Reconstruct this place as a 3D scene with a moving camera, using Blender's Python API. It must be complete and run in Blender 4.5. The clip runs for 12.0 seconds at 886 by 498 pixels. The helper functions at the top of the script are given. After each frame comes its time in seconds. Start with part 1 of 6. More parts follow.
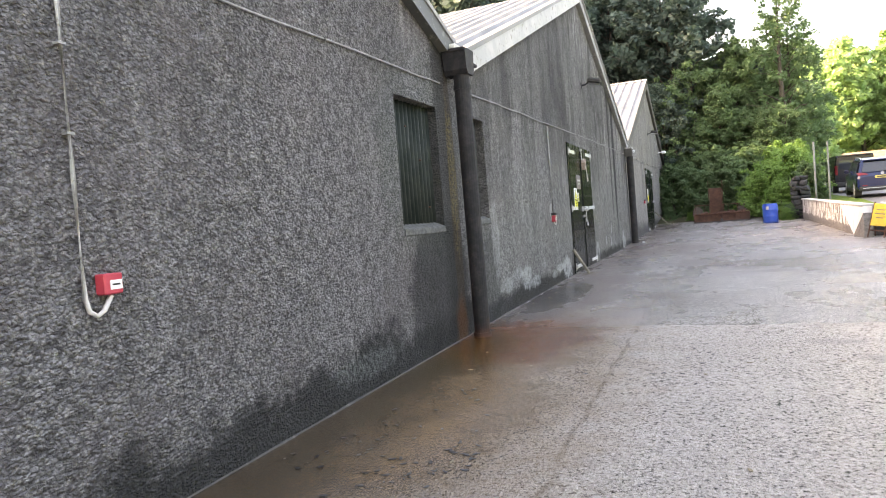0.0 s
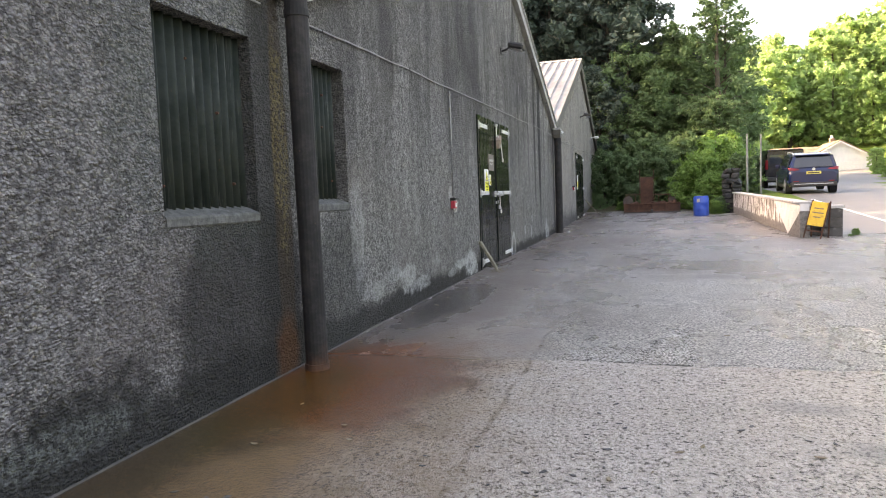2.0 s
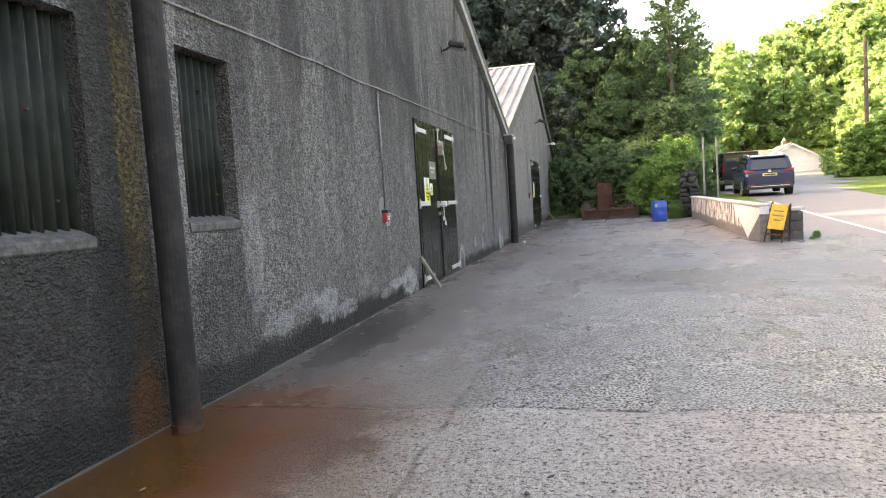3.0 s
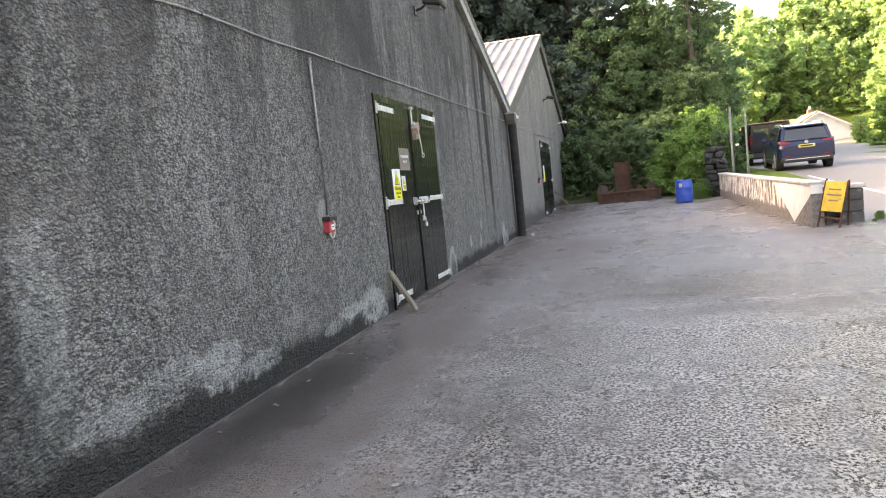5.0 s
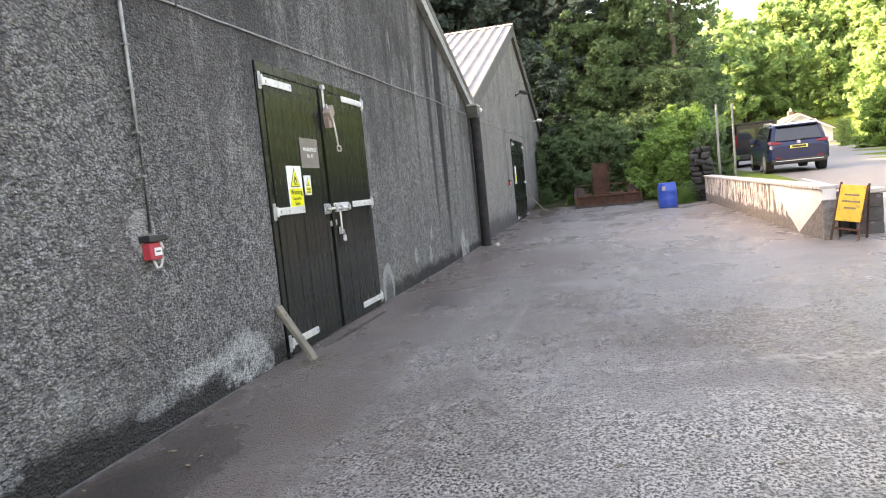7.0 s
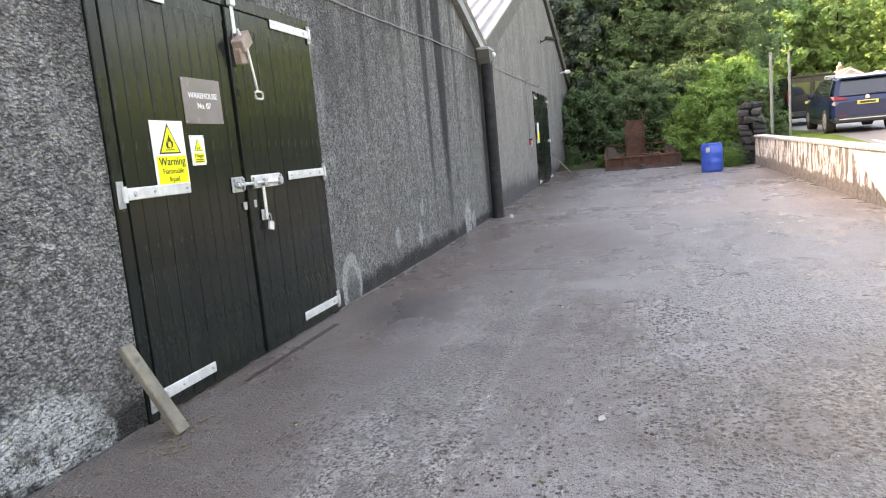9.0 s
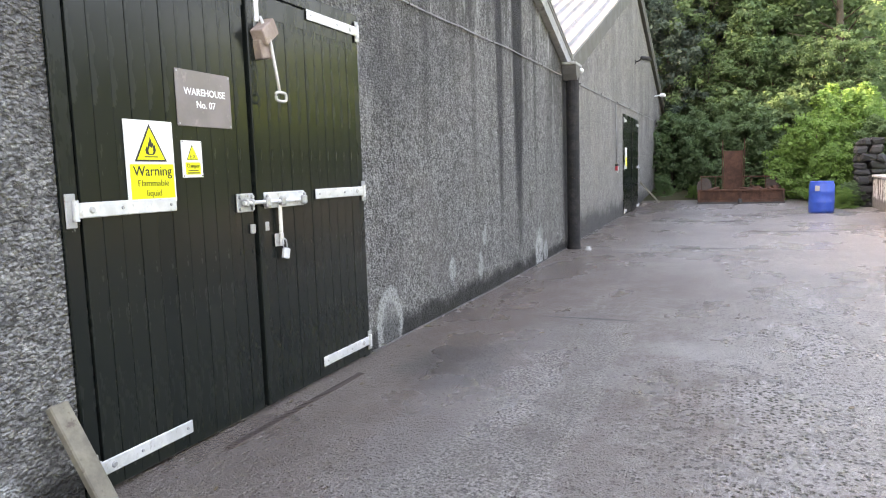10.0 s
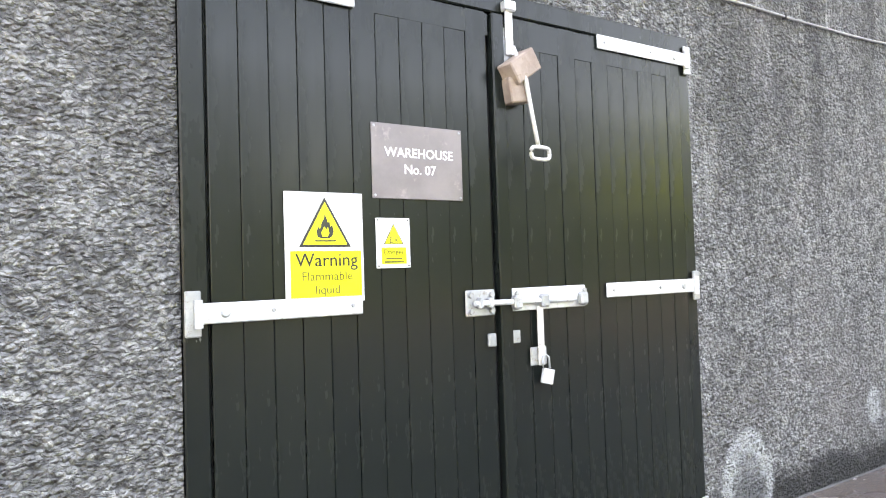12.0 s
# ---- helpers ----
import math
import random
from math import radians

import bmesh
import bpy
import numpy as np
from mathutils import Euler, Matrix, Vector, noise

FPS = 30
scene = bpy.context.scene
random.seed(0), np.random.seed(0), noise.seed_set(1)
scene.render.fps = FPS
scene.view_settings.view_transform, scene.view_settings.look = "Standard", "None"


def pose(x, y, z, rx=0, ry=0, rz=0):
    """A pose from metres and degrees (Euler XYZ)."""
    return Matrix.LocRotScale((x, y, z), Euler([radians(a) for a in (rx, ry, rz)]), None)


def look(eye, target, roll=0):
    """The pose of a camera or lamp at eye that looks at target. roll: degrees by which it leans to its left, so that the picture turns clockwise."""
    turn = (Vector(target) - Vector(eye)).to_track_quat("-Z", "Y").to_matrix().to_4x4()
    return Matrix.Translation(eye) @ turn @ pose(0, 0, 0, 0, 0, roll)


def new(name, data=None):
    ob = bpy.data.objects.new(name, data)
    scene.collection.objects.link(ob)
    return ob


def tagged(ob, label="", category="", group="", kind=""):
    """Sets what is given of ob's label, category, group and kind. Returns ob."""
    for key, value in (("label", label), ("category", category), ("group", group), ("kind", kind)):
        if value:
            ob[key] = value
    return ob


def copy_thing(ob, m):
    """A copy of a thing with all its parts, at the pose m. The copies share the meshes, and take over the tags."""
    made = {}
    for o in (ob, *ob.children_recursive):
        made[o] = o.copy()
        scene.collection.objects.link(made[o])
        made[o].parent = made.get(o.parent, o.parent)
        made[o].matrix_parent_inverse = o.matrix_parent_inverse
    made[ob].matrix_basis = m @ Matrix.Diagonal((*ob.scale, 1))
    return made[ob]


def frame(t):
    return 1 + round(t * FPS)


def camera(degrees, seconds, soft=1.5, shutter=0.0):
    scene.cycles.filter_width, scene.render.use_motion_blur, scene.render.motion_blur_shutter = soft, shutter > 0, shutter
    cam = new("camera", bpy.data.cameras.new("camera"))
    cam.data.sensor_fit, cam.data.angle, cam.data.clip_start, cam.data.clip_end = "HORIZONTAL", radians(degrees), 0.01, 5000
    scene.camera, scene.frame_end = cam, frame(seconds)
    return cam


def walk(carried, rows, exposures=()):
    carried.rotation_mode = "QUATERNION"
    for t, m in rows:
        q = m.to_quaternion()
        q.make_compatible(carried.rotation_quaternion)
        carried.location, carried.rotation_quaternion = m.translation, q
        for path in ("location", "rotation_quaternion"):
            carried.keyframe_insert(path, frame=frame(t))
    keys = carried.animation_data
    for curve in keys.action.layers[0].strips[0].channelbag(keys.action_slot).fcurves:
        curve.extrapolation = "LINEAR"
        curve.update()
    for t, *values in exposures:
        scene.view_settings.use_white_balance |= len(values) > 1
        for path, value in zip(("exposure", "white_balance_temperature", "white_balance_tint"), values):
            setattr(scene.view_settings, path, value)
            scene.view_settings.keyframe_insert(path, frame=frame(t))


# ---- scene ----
cam = camera(66.2, 12.0, soft=1.05)
PATH = [
    (0, (2.664, -4.36, 1.207), (1.913, -2.508, 1.131), -4.6),
    (0.5, (2.711, -3.807, 1.206), (2.117, -1.9, 1.11), -2.7),
    (1, (2.693, -3.21, 1.162), (2.166, -1.286, 1.029), -2.0),
    (1.5, (2.678, -2.615, 1.211), (2.078, -0.711, 1.088), -6.8),
    (2, (2.706, -2.04, 1.228), (2.127, -0.132, 1.079), -2.2),
    (2.5, (2.718, -1.515, 1.251), (2.216, 0.417, 1.128), -5.2),
    (3, (2.825, -0.959, 1.223), (2.346, 0.979, 1.099), -3.6),
    (3.2, (2.819, -0.648, 1.207), (2.302, 1.276, 1.04), -2.8),
    (4.8, (2.828, 1.157, 1.29), (2.264, 3.07, 1.135), -3.1),
    (5, (2.804, 1.393, 1.334), (2.27, 3.313, 1.172), -6.0),
    (5.5, (2.872, 1.98, 1.3), (2.359, 3.905, 1.124), -5.5),
    (6, (2.835, 2.544, 1.324), (2.267, 4.452, 1.138), -1.1),
    (6.5, (2.789, 3.106, 1.309), (2.294, 5.032, 1.094), -6.4),
    (6.7, (2.835, 3.328, 1.304), (2.356, 5.264, 1.149), -5.8),
    (8.3, (2.813, 5.222, 1.377), (2.176, 7.098, 1.104), -1.4),
    (8.5, (2.79, 5.452, 1.373), (2.102, 7.31, 1.096), -0.5),
    (9, (2.734, 6.003, 1.362), (2.171, 7.901, 1.081), -5.3),
    (9.5, (2.729, 6.519, 1.38), (1.972, 8.35, 1.109), -4.0),
    (10, (2.627, 7.028, 1.4), (1.848, 8.857, 1.18), -1.8),
    (10.5, (2.574, 7.51, 1.401), (1.638, 9.268, 1.216), -5.2),
    (11, (2.524, 7.943, 1.383), (1.329, 9.53, 1.149), -3.4),
    (11.5, (2.358, 8.296, 1.427), (0.941, 9.704, 1.338), -3.7),
    (12, (2.31, 8.581, 1.404), (0.627, 9.66, 1.469), -1.8),
]
EXPOSURES = [(0.0, 3.65, 9600, 25.0), (0.5, 3.43, 9600, 25.0), (1.2, 3.27, 9600, 25.0), (3.0, 3.27, 9500, 24.0), (5.5, 3.37, 9500, 25.0), (8.5, 3.62, 9500, 25.5), (10.5, 4.02, 9500, 26.0), (11.0, 4.19, 9500, 26.0), (11.4, 4.29, 9500, 26.0), (12.0, 4.39, 9500, 26.0)]
walk(cam, [(t, look(eye, target, roll)) for t, eye, target, roll in PATH], EXPOSURES)


# ---- light ----
world = bpy.data.worlds.new("sky")
scene.world = world
world.use_nodes = True
wn = world.node_tree.nodes
sky = wn.new("ShaderNodeTexSky")
sky.sky_type = "NISHITA"
sky.sun_disc = False
SUN_EL, SUN_AZ = 22.0, 268.0      # degrees; azimuth clockwise from +y
sky.sun_elevation, sky.sun_rotation = radians(SUN_EL), radians(SUN_AZ)
sky.dust_density, sky.air_density = 4.0, 1.0
wn["Background"].inputs["Strength"].default_value = 0.15
world.node_tree.links.new(sky.outputs[0], wn["Background"].inputs["Color"])

sun = new("sun", bpy.data.lights.new("sun", "SUN"))
sun.data.energy, sun.data.angle, sun.data.color = 2.7, radians(0.8), (1.0, 0.93, 0.80)
sd = Vector((math.sin(radians(SUN_AZ)) * math.cos(radians(SUN_EL)), math.cos(radians(SUN_AZ)) * math.cos(radians(SUN_EL)), math.sin(radians(SUN_EL))))
sun.matrix_world = look(sd * 60, (0, 0, 0))


# ---- materials ----
class Nodes:
    """Short hand for a node tree."""
    def __init__(self, name):
        self.mat = bpy.data.materials.new(name)
        self.mat.use_nodes = True
        self.t = self.mat.node_tree
        self.bsdf = self.t.nodes["Principled BSDF"]
        self.out = self.t.nodes["Material Output"]
        self.co = self.t.nodes.new("ShaderNodeTexCoord").outputs["Object"]

    def link(self, a, b):
        self.t.links.new(a, b)

    def put(self, node, key, value):
        s = node.inputs[key]
        if hasattr(value, "is_output"):
            self.link(value, s)
        else:
            s.default_value = value

    def geo(self):
        return self.t.nodes.new("ShaderNodeNewGeometry").outputs["Position"]

    def scaled(self, co, s):
        n = self.t.nodes.new("ShaderNodeVectorMath")
        n.operation = "MULTIPLY"
        self.link(co, n.inputs[0])
        n.inputs[1].default_value = s
        return n.outputs[0]

    def noise(self, scale, detail=4.0, rough=0.6, co=None, warp=0.0):
        n = self.t.nodes.new("ShaderNodeTexNoise")
        self.link(co or self.co, n.inputs["Vector"])
        n.inputs["Scale"].default_value, n.inputs["Detail"].default_value = scale, detail
        n.inputs["Roughness"].default_value, n.inputs["Distortion"].default_value = rough, warp
        return n.outputs["Fac"]

    def voronoi(self, scale, co=None, feature="F1", out="Distance"):
        n = self.t.nodes.new("ShaderNodeTexVoronoi")
        n.feature = feature
        self.link(co or self.co, n.inputs["Vector"])
        n.inputs["Scale"].default_value = scale
        return n.outputs[out]

    def ramp(self, fac, a, b, lo=0.0, hi=1.0):
        n = self.t.nodes.new("ShaderNodeMapRange")
        n.interpolation_type = "SMOOTHSTEP"
        for k, v in (("Value", fac), ("From Min", a), ("From Max", b), ("To Min", lo), ("To Max", hi)):
            self.put(n, k, v)
        return n.outputs[0]

    def mix(self, fac, a, b):
        n = self.t.nodes.new("ShaderNodeMix")
        n.data_type = "RGBA"
        for k, v in ((0, fac), (6, a), (7, b)):
            if not hasattr(v, "is_output") and k and len(v) == 3:
                v = (*v, 1.0)
            self.put(n, k, v)
        return n.outputs[2]

    def math(self, op, a, b=0.0):
        n = self.t.nodes.new("ShaderNodeMath")
        n.operation = op
        self.put(n, 0, a)
        self.put(n, 1, b)
        return n.outputs[0]

    def axes(self, co):
        n = self.t.nodes.new("ShaderNodeSeparateXYZ")
        self.link(co, n.inputs[0])
        return n.outputs

    def spot(self, co, centre, radii, ragged=0.35, scale=4.0, soft=0.5):
        """A stain: 1 inside an ellipsoid with a ragged rim, 0 outside."""
        n = self.t.nodes.new("ShaderNodeVectorMath")
        n.operation = "SUBTRACT"
        self.link(co, n.inputs[0])
        n.inputs[1].default_value = centre
        d = self.t.nodes.new("ShaderNodeVectorMath")
        d.operation = "DIVIDE"
        self.link(n.outputs[0], d.inputs[0])
        d.inputs[1].default_value = radii
        ln = self.t.nodes.new("ShaderNodeVectorMath")
        ln.operation = "LENGTH"
        self.link(d.outputs[0], ln.inputs[0])
        rag = self.math("MULTIPLY", self.math("SUBTRACT", self.noise(scale, 5.0, 0.65, co), 0.5), ragged * 4)
        return self.ramp(self.math("ADD", ln.outputs["Value"], rag), 1.0 + soft / 2, 1.0 - soft / 2)

    def bump(self, height, strength=0.5, dist=0.01, onto=None):
        n = self.t.nodes.new("ShaderNodeBump")
        n.inputs["Strength"].default_value, n.inputs["Distance"].default_value = strength, dist
        self.link(height, n.inputs["Height"])
        if onto is not None:
            self.link(onto, n.inputs["Normal"])
        return n.outputs[0]

    def done(self, color, rough=0.6, metal=0.0, normal=None, spec=0.5):
        if not hasattr(color, "is_output") and len(color) == 3:
            color = (*color, 1.0)
        self.put(self.bsdf, "Base Color", color)
        self.put(self.bsdf, "Roughness", rough)
        self.put(self.bsdf, "Metallic", metal)
        self.put(self.bsdf, "Specular IOR Level", spec)
        if normal is not None:
            self.link(normal, self.bsdf.inputs["Normal"])
        return self.mat


def worn(name, a, b, scale=6.0, rough=(0.4, 0.7), metal=0.0, grain=60.0, depth=0.002, dirt=None, spec=0.5):
    """A surface of two mixed tones with fine relief, and dirt in patches if given."""
    n = Nodes(name)
    big, fine = n.noise(scale, 5.0, 0.65), n.noise(grain, 3.0, 0.6)
    c = n.mix(n.ramp(big, 0.35, 0.65), a, b)
    if dirt:
        c = n.mix(n.ramp(n.noise(scale * 2.7, 6.0, 0.7), 0.56, 0.68), c, dirt)
    r = n.ramp(big, 0.3, 0.7, *rough)
    return n.done(c, r, metal, n.bump(fine, 0.4, depth), spec)


def harling_material(name, dark, light, warm, rain=1.0):
    """Pebble-dashed render: lumps of stone in cement, with streaks, damp and lime stains."""
    n = Nodes(name)
    p = n.co
    ax = n.axes(p)
    warp = n.t.nodes.new("ShaderNodeTexNoise")
    n.link(p, warp.inputs["Vector"])
    warp.inputs["Scale"].default_value, warp.inputs["Detail"].default_value = 40.0, 2.0
    bent = n.t.nodes.new("ShaderNodeVectorMath")
    bent.operation = "MULTIPLY_ADD"
    n.link(warp.outputs["Color"], bent.inputs[0])
    bent.inputs[1].default_value = (0.022, 0.022, 0.022)
    n.link(p, bent.inputs[2])
    q = n.scaled(bent.outputs[0], (1, 0.8, 1.1))
    lump, cell = n.voronoi(60.0, q), n.axes(n.voronoi(60.0, q, "F1", "Color"))
    grit = n.noise(150.0, 3.0, 0.7)
    patch = n.noise(9.0, 5.0, 0.75)
    clot = n.noise(26.0, 3.0, 0.62, n.scaled(p, (1, 0.72, 1.15)), 0.5)
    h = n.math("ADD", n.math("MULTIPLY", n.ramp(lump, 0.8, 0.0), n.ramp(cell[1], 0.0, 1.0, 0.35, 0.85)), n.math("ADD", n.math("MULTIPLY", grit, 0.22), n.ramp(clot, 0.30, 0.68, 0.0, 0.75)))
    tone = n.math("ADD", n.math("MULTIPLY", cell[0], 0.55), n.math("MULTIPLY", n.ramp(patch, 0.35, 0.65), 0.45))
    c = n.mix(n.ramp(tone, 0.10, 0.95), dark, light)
    # shade between the lumps is put into the colour, and light on the crests
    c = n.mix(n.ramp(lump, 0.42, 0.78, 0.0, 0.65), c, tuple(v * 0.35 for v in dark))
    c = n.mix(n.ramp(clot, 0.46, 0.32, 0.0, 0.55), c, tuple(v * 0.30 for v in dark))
    c = n.mix(n.ramp(clot, 0.56, 0.70, 0.0, 0.45), c, tuple(min(1, v * 1.35) for v in light))
    c = n.mix(n.ramp(n.noise(0.9, 5.0, 0.65), 0.45, 0.72, 0.0, 0.5), c, warm)
    # rain streaks running down from the roof edge
    st = n.noise(1.3, 5.0, 0.68, n.scaled(p, (1, 1, 0.17)), 0.3)
    streak = n.math("MULTIPLY", n.math("MULTIPLY", n.ramp(st, 0.42, 0.58), n.ramp(n.noise(0.8, 4.0, 0.6), 0.35, 0.65, 0.55, 1.1)), n.ramp(ax[2], 0.9, 3.2, 0.22 * rain, 0.95 * rain))
    c = n.mix(streak, c, tuple(v * 0.42 for v in dark))
    pale = n.noise(2.0, 7.0, 0.8, n.scaled(p, (1, 1, 0.22)))
    c = n.mix(n.math("MULTIPLY", n.ramp(pale, 0.55, 0.70), n.ramp(ax[2], 0.6, 3.0, 0.25 * rain, 0.75 * rain)), c, tuple(min(1, v * 1.5) for v in light))
    c = n.mix(n.ramp(n.noise(1.6, 6.0, 0.7, warp=0.6), 0.60, 0.74, 0.0, 0.6), c, tuple(v * 0.5 for v in dark))
    return n, c, h, ax


def finish_harling(n, c, h, strength=1.0):
    return n.done(c, n.ramp(n.noise(2.0), 0.3, 0.7, 0.72, 0.95), 0.0, n.bump(h, strength, 0.042), 0.25)


def harling_a():
    n, c, h, ax = harling_material("harling_a", (0.125, 0.120, 0.118), (0.36, 0.35, 0.34), (0.20, 0.175, 0.17), 0.45)
    p = n.co
    ragged = n.math("ADD", n.math("MULTIPLY", n.noise(1.7, 5.0, 0.6), -0.85), n.math("MULTIPLY", n.noise(14.0, 5.0, 0.75), -0.34))
    rise = n.math("ADD", n.math("SUBTRACT", ax[2], n.math("MULTIPLY", n.ramp(ax[1], -2.6, 0.6), 0.17)), ragged)
    damp = n.ramp(rise, -0.40, -0.62, 0.0, 0.88)
    c = n.mix(damp, c, (0.022, 0.024, 0.023))
    under = n.spot(p, (0, 2.12, 0.58), (1, 0.80, 0.72), 0.16, 3.0, 0.30)
    c = n.mix(n.math("MULTIPLY", under, 0.80), c, (0.032, 0.033, 0.032))
    algae = n.spot(p, (0, 2.1, 1.9), (1, 1.2, 0.95), 0.3, 2.2, 0.9)
    c = n.mix(n.math("MULTIPLY", algae, 0.30), c, (0.095, 0.130, 0.112))
    c = n.mix(n.math("MULTIPLY", n.spot(p, (0, 2.45, 2.0), (1, 0.2, 1.9), 0.2, 3.0, 0.6), 0.7), c, (0.035, 0.036, 0.034))
    lime = n.spot(p, (0, 0.45, 0.12), (1, 0.55, 0.10), 0.5, 5.0, 0.7)
    c = n.mix(n.math("MULTIPLY", n.math("MULTIPLY", lime, n.ramp(n.noise(22.0, 4.0, 0.8), 0.40, 0.6)), 0.35), c, (0.34, 0.38, 0.36))
    moss = n.spot(p, (0, 2.66, 1.25), (1, 0.125, 1.7), 0.10, 7.0, 0.30)
    c = n.mix(n.math("MULTIPLY", moss, 0.68), c, (0.078, 0.058, 0.038))
    lichen = n.math("MULTIPLY", moss, n.math("MULTIPLY", n.spot(p, (0, 2.65, 1.75), (1, 0.11, 0.75), 0.5, 5.0, 0.7), n.ramp(n.noise(26.0, 4.0, 0.75), 0.42, 0.58)))
    c = n.mix(n.math("MULTIPLY", lichen, 0.75), c, (0.27, 0.22, 0.10))
    rust = n.spot(p, (0, 2.62, 0.05), (1, 0.16, 0.30), 0.3, 5.0, 0.8)
    c = n.mix(n.math("MULTIPLY", rust, 0.5), c, (0.20, 0.075, 0.025))
    return finish_harling(n, c, h)


def harling_b():
    n, c, h, ax = harling_material("harling_b", (0.155, 0.152, 0.145), (0.46, 0.458, 0.430), (0.24, 0.222, 0.206), 0.85)
    p = n.co
    damp = n.ramp(n.math("ADD", ax[2], n.math("MULTIPLY", n.noise(1.9, 6.0, 0.65), -0.42)), 0.06, -0.10, 0.0, 0.9)
    c = n.mix(damp, c, (0.03, 0.03, 0.028))
    c = n.mix(n.math("MULTIPLY", n.spot(p, (0, 3.6, 0.4), (1, 0.55, 0.75), 0.25, 3.0, 0.7), 0.6), c, (0.05, 0.055, 0.052))
    c = n.mix(n.math("MULTIPLY", n.spot(p, (0, 7.2, 3.9), (1, 4.6, 1.5), 0.35, 0.8, 0.9), 0.38), c, (0.075, 0.075, 0.076))
    speck = n.ramp(n.noise(30.0, 4.0, 0.8), 0.36, 0.52)
    for y, z, ry, rz, amt in ((5.45, 0.30, 0.30, 0.17, 0.8), (5.95, 0.20, 0.30, 0.09, 0.7), (5.0, 0.40, 0.25, 0.08, 0.5), (4.45, 0.30, 0.3, 0.10, 0.45), (8.36, 0.20, 0.33, 0.20, 1.0), (7.82, 0.24, 0.33, 0.07, 0.9), (8.68, 0.08, 0.14, 0.12, 0.8), (7.3, 0.16, 0.2, 0.06, 0.5),
                              (4.05, 0.9, 0.16, 0.55, 0.4), (6.6, 0.42, 0.12, 0.10, 0.3), (16.86, 0.22, 0.20, 0.30, 1.0), (17.25, 0.16, 0.14, 0.16, 0.8), (14.44, 0.68, 0.08, 0.11, 0.7), (14.3, 0.36, 0.09, 0.15, 0.7), (13.44, 0.42, 0.10, 0.12, 0.8)):
        lime = n.math("MULTIPLY", n.spot(p, (0, y, z), (1, ry, rz), 0.42, 6.0, 0.42), n.ramp(n.noise(9.0, 5.0, 0.75), 0.34, 0.56, 0.25, 0.95))
        c = n.mix(n.math("MULTIPLY", n.math("MULTIPLY", lime, speck), amt), c, (0.58, 0.60, 0.58))
    ring = n.math("MULTIPLY", n.spot(p, (0, 12.02, 0.14), (1, 0.235, 0.33), 0.10, 8.0, 0.14), 0.95)
    core = n.spot(p, (0, 12.03, 0.10), (1, 0.15, 0.25), 0.2, 9.0, 0.4)
    c = n.mix(n.math("MULTIPLY", ring, n.math("MULTIPLY", n.ramp(core, 0.0, 1.0, 1.0, 0.3), speck)), c, (0.50, 0.51, 0.49))
    # dark runs; the last one paints stain and downpipe shade together
    for y, w, amt, bottom in ((15.12, 0.13, 0.75, 0.7), (15.9, 0.24, 0.92, 0.5), (16.75, 0.1, 0.45, 1.2), (12.9, 0.1, 0.3, 1.5), (14.2, 0.12, 0.3, 1.4), (18.7, 0.25, 0.75, 0.0)):
        s = n.math("MULTIPLY", n.spot(p, (0, y, 4.4), (1, w, 4.4 - bottom), 0.14, 2.0, 0.5), amt)
        c = n.mix(s, c, (0.035, 0.035, 0.036))
    c = n.mix(n.math("MULTIPLY", n.spot(p, (0, 7.37, 1.25), (1, 0.12, 0.15), 0.2, 9.0, 0.2), 0.85), c, (0.46, 0.455, 0.43))
    return finish_harling(n, c, h)


def harling_c():
    n, c, h, ax = harling_material("harling_c", (0.19, 0.18, 0.165), (0.36, 0.345, 0.32), (0.27, 0.245, 0.22), 0.35)
    damp = n.ramp(n.math("ADD", ax[2], n.math("MULTIPLY", n.noise(1.5, 6.0, 0.65), -0.6)), 0.40, 0.02, 0.0, 0.8)
    return finish_harling(n, n.mix(damp, c, (0.05, 0.05, 0.048)), h, 0.6)


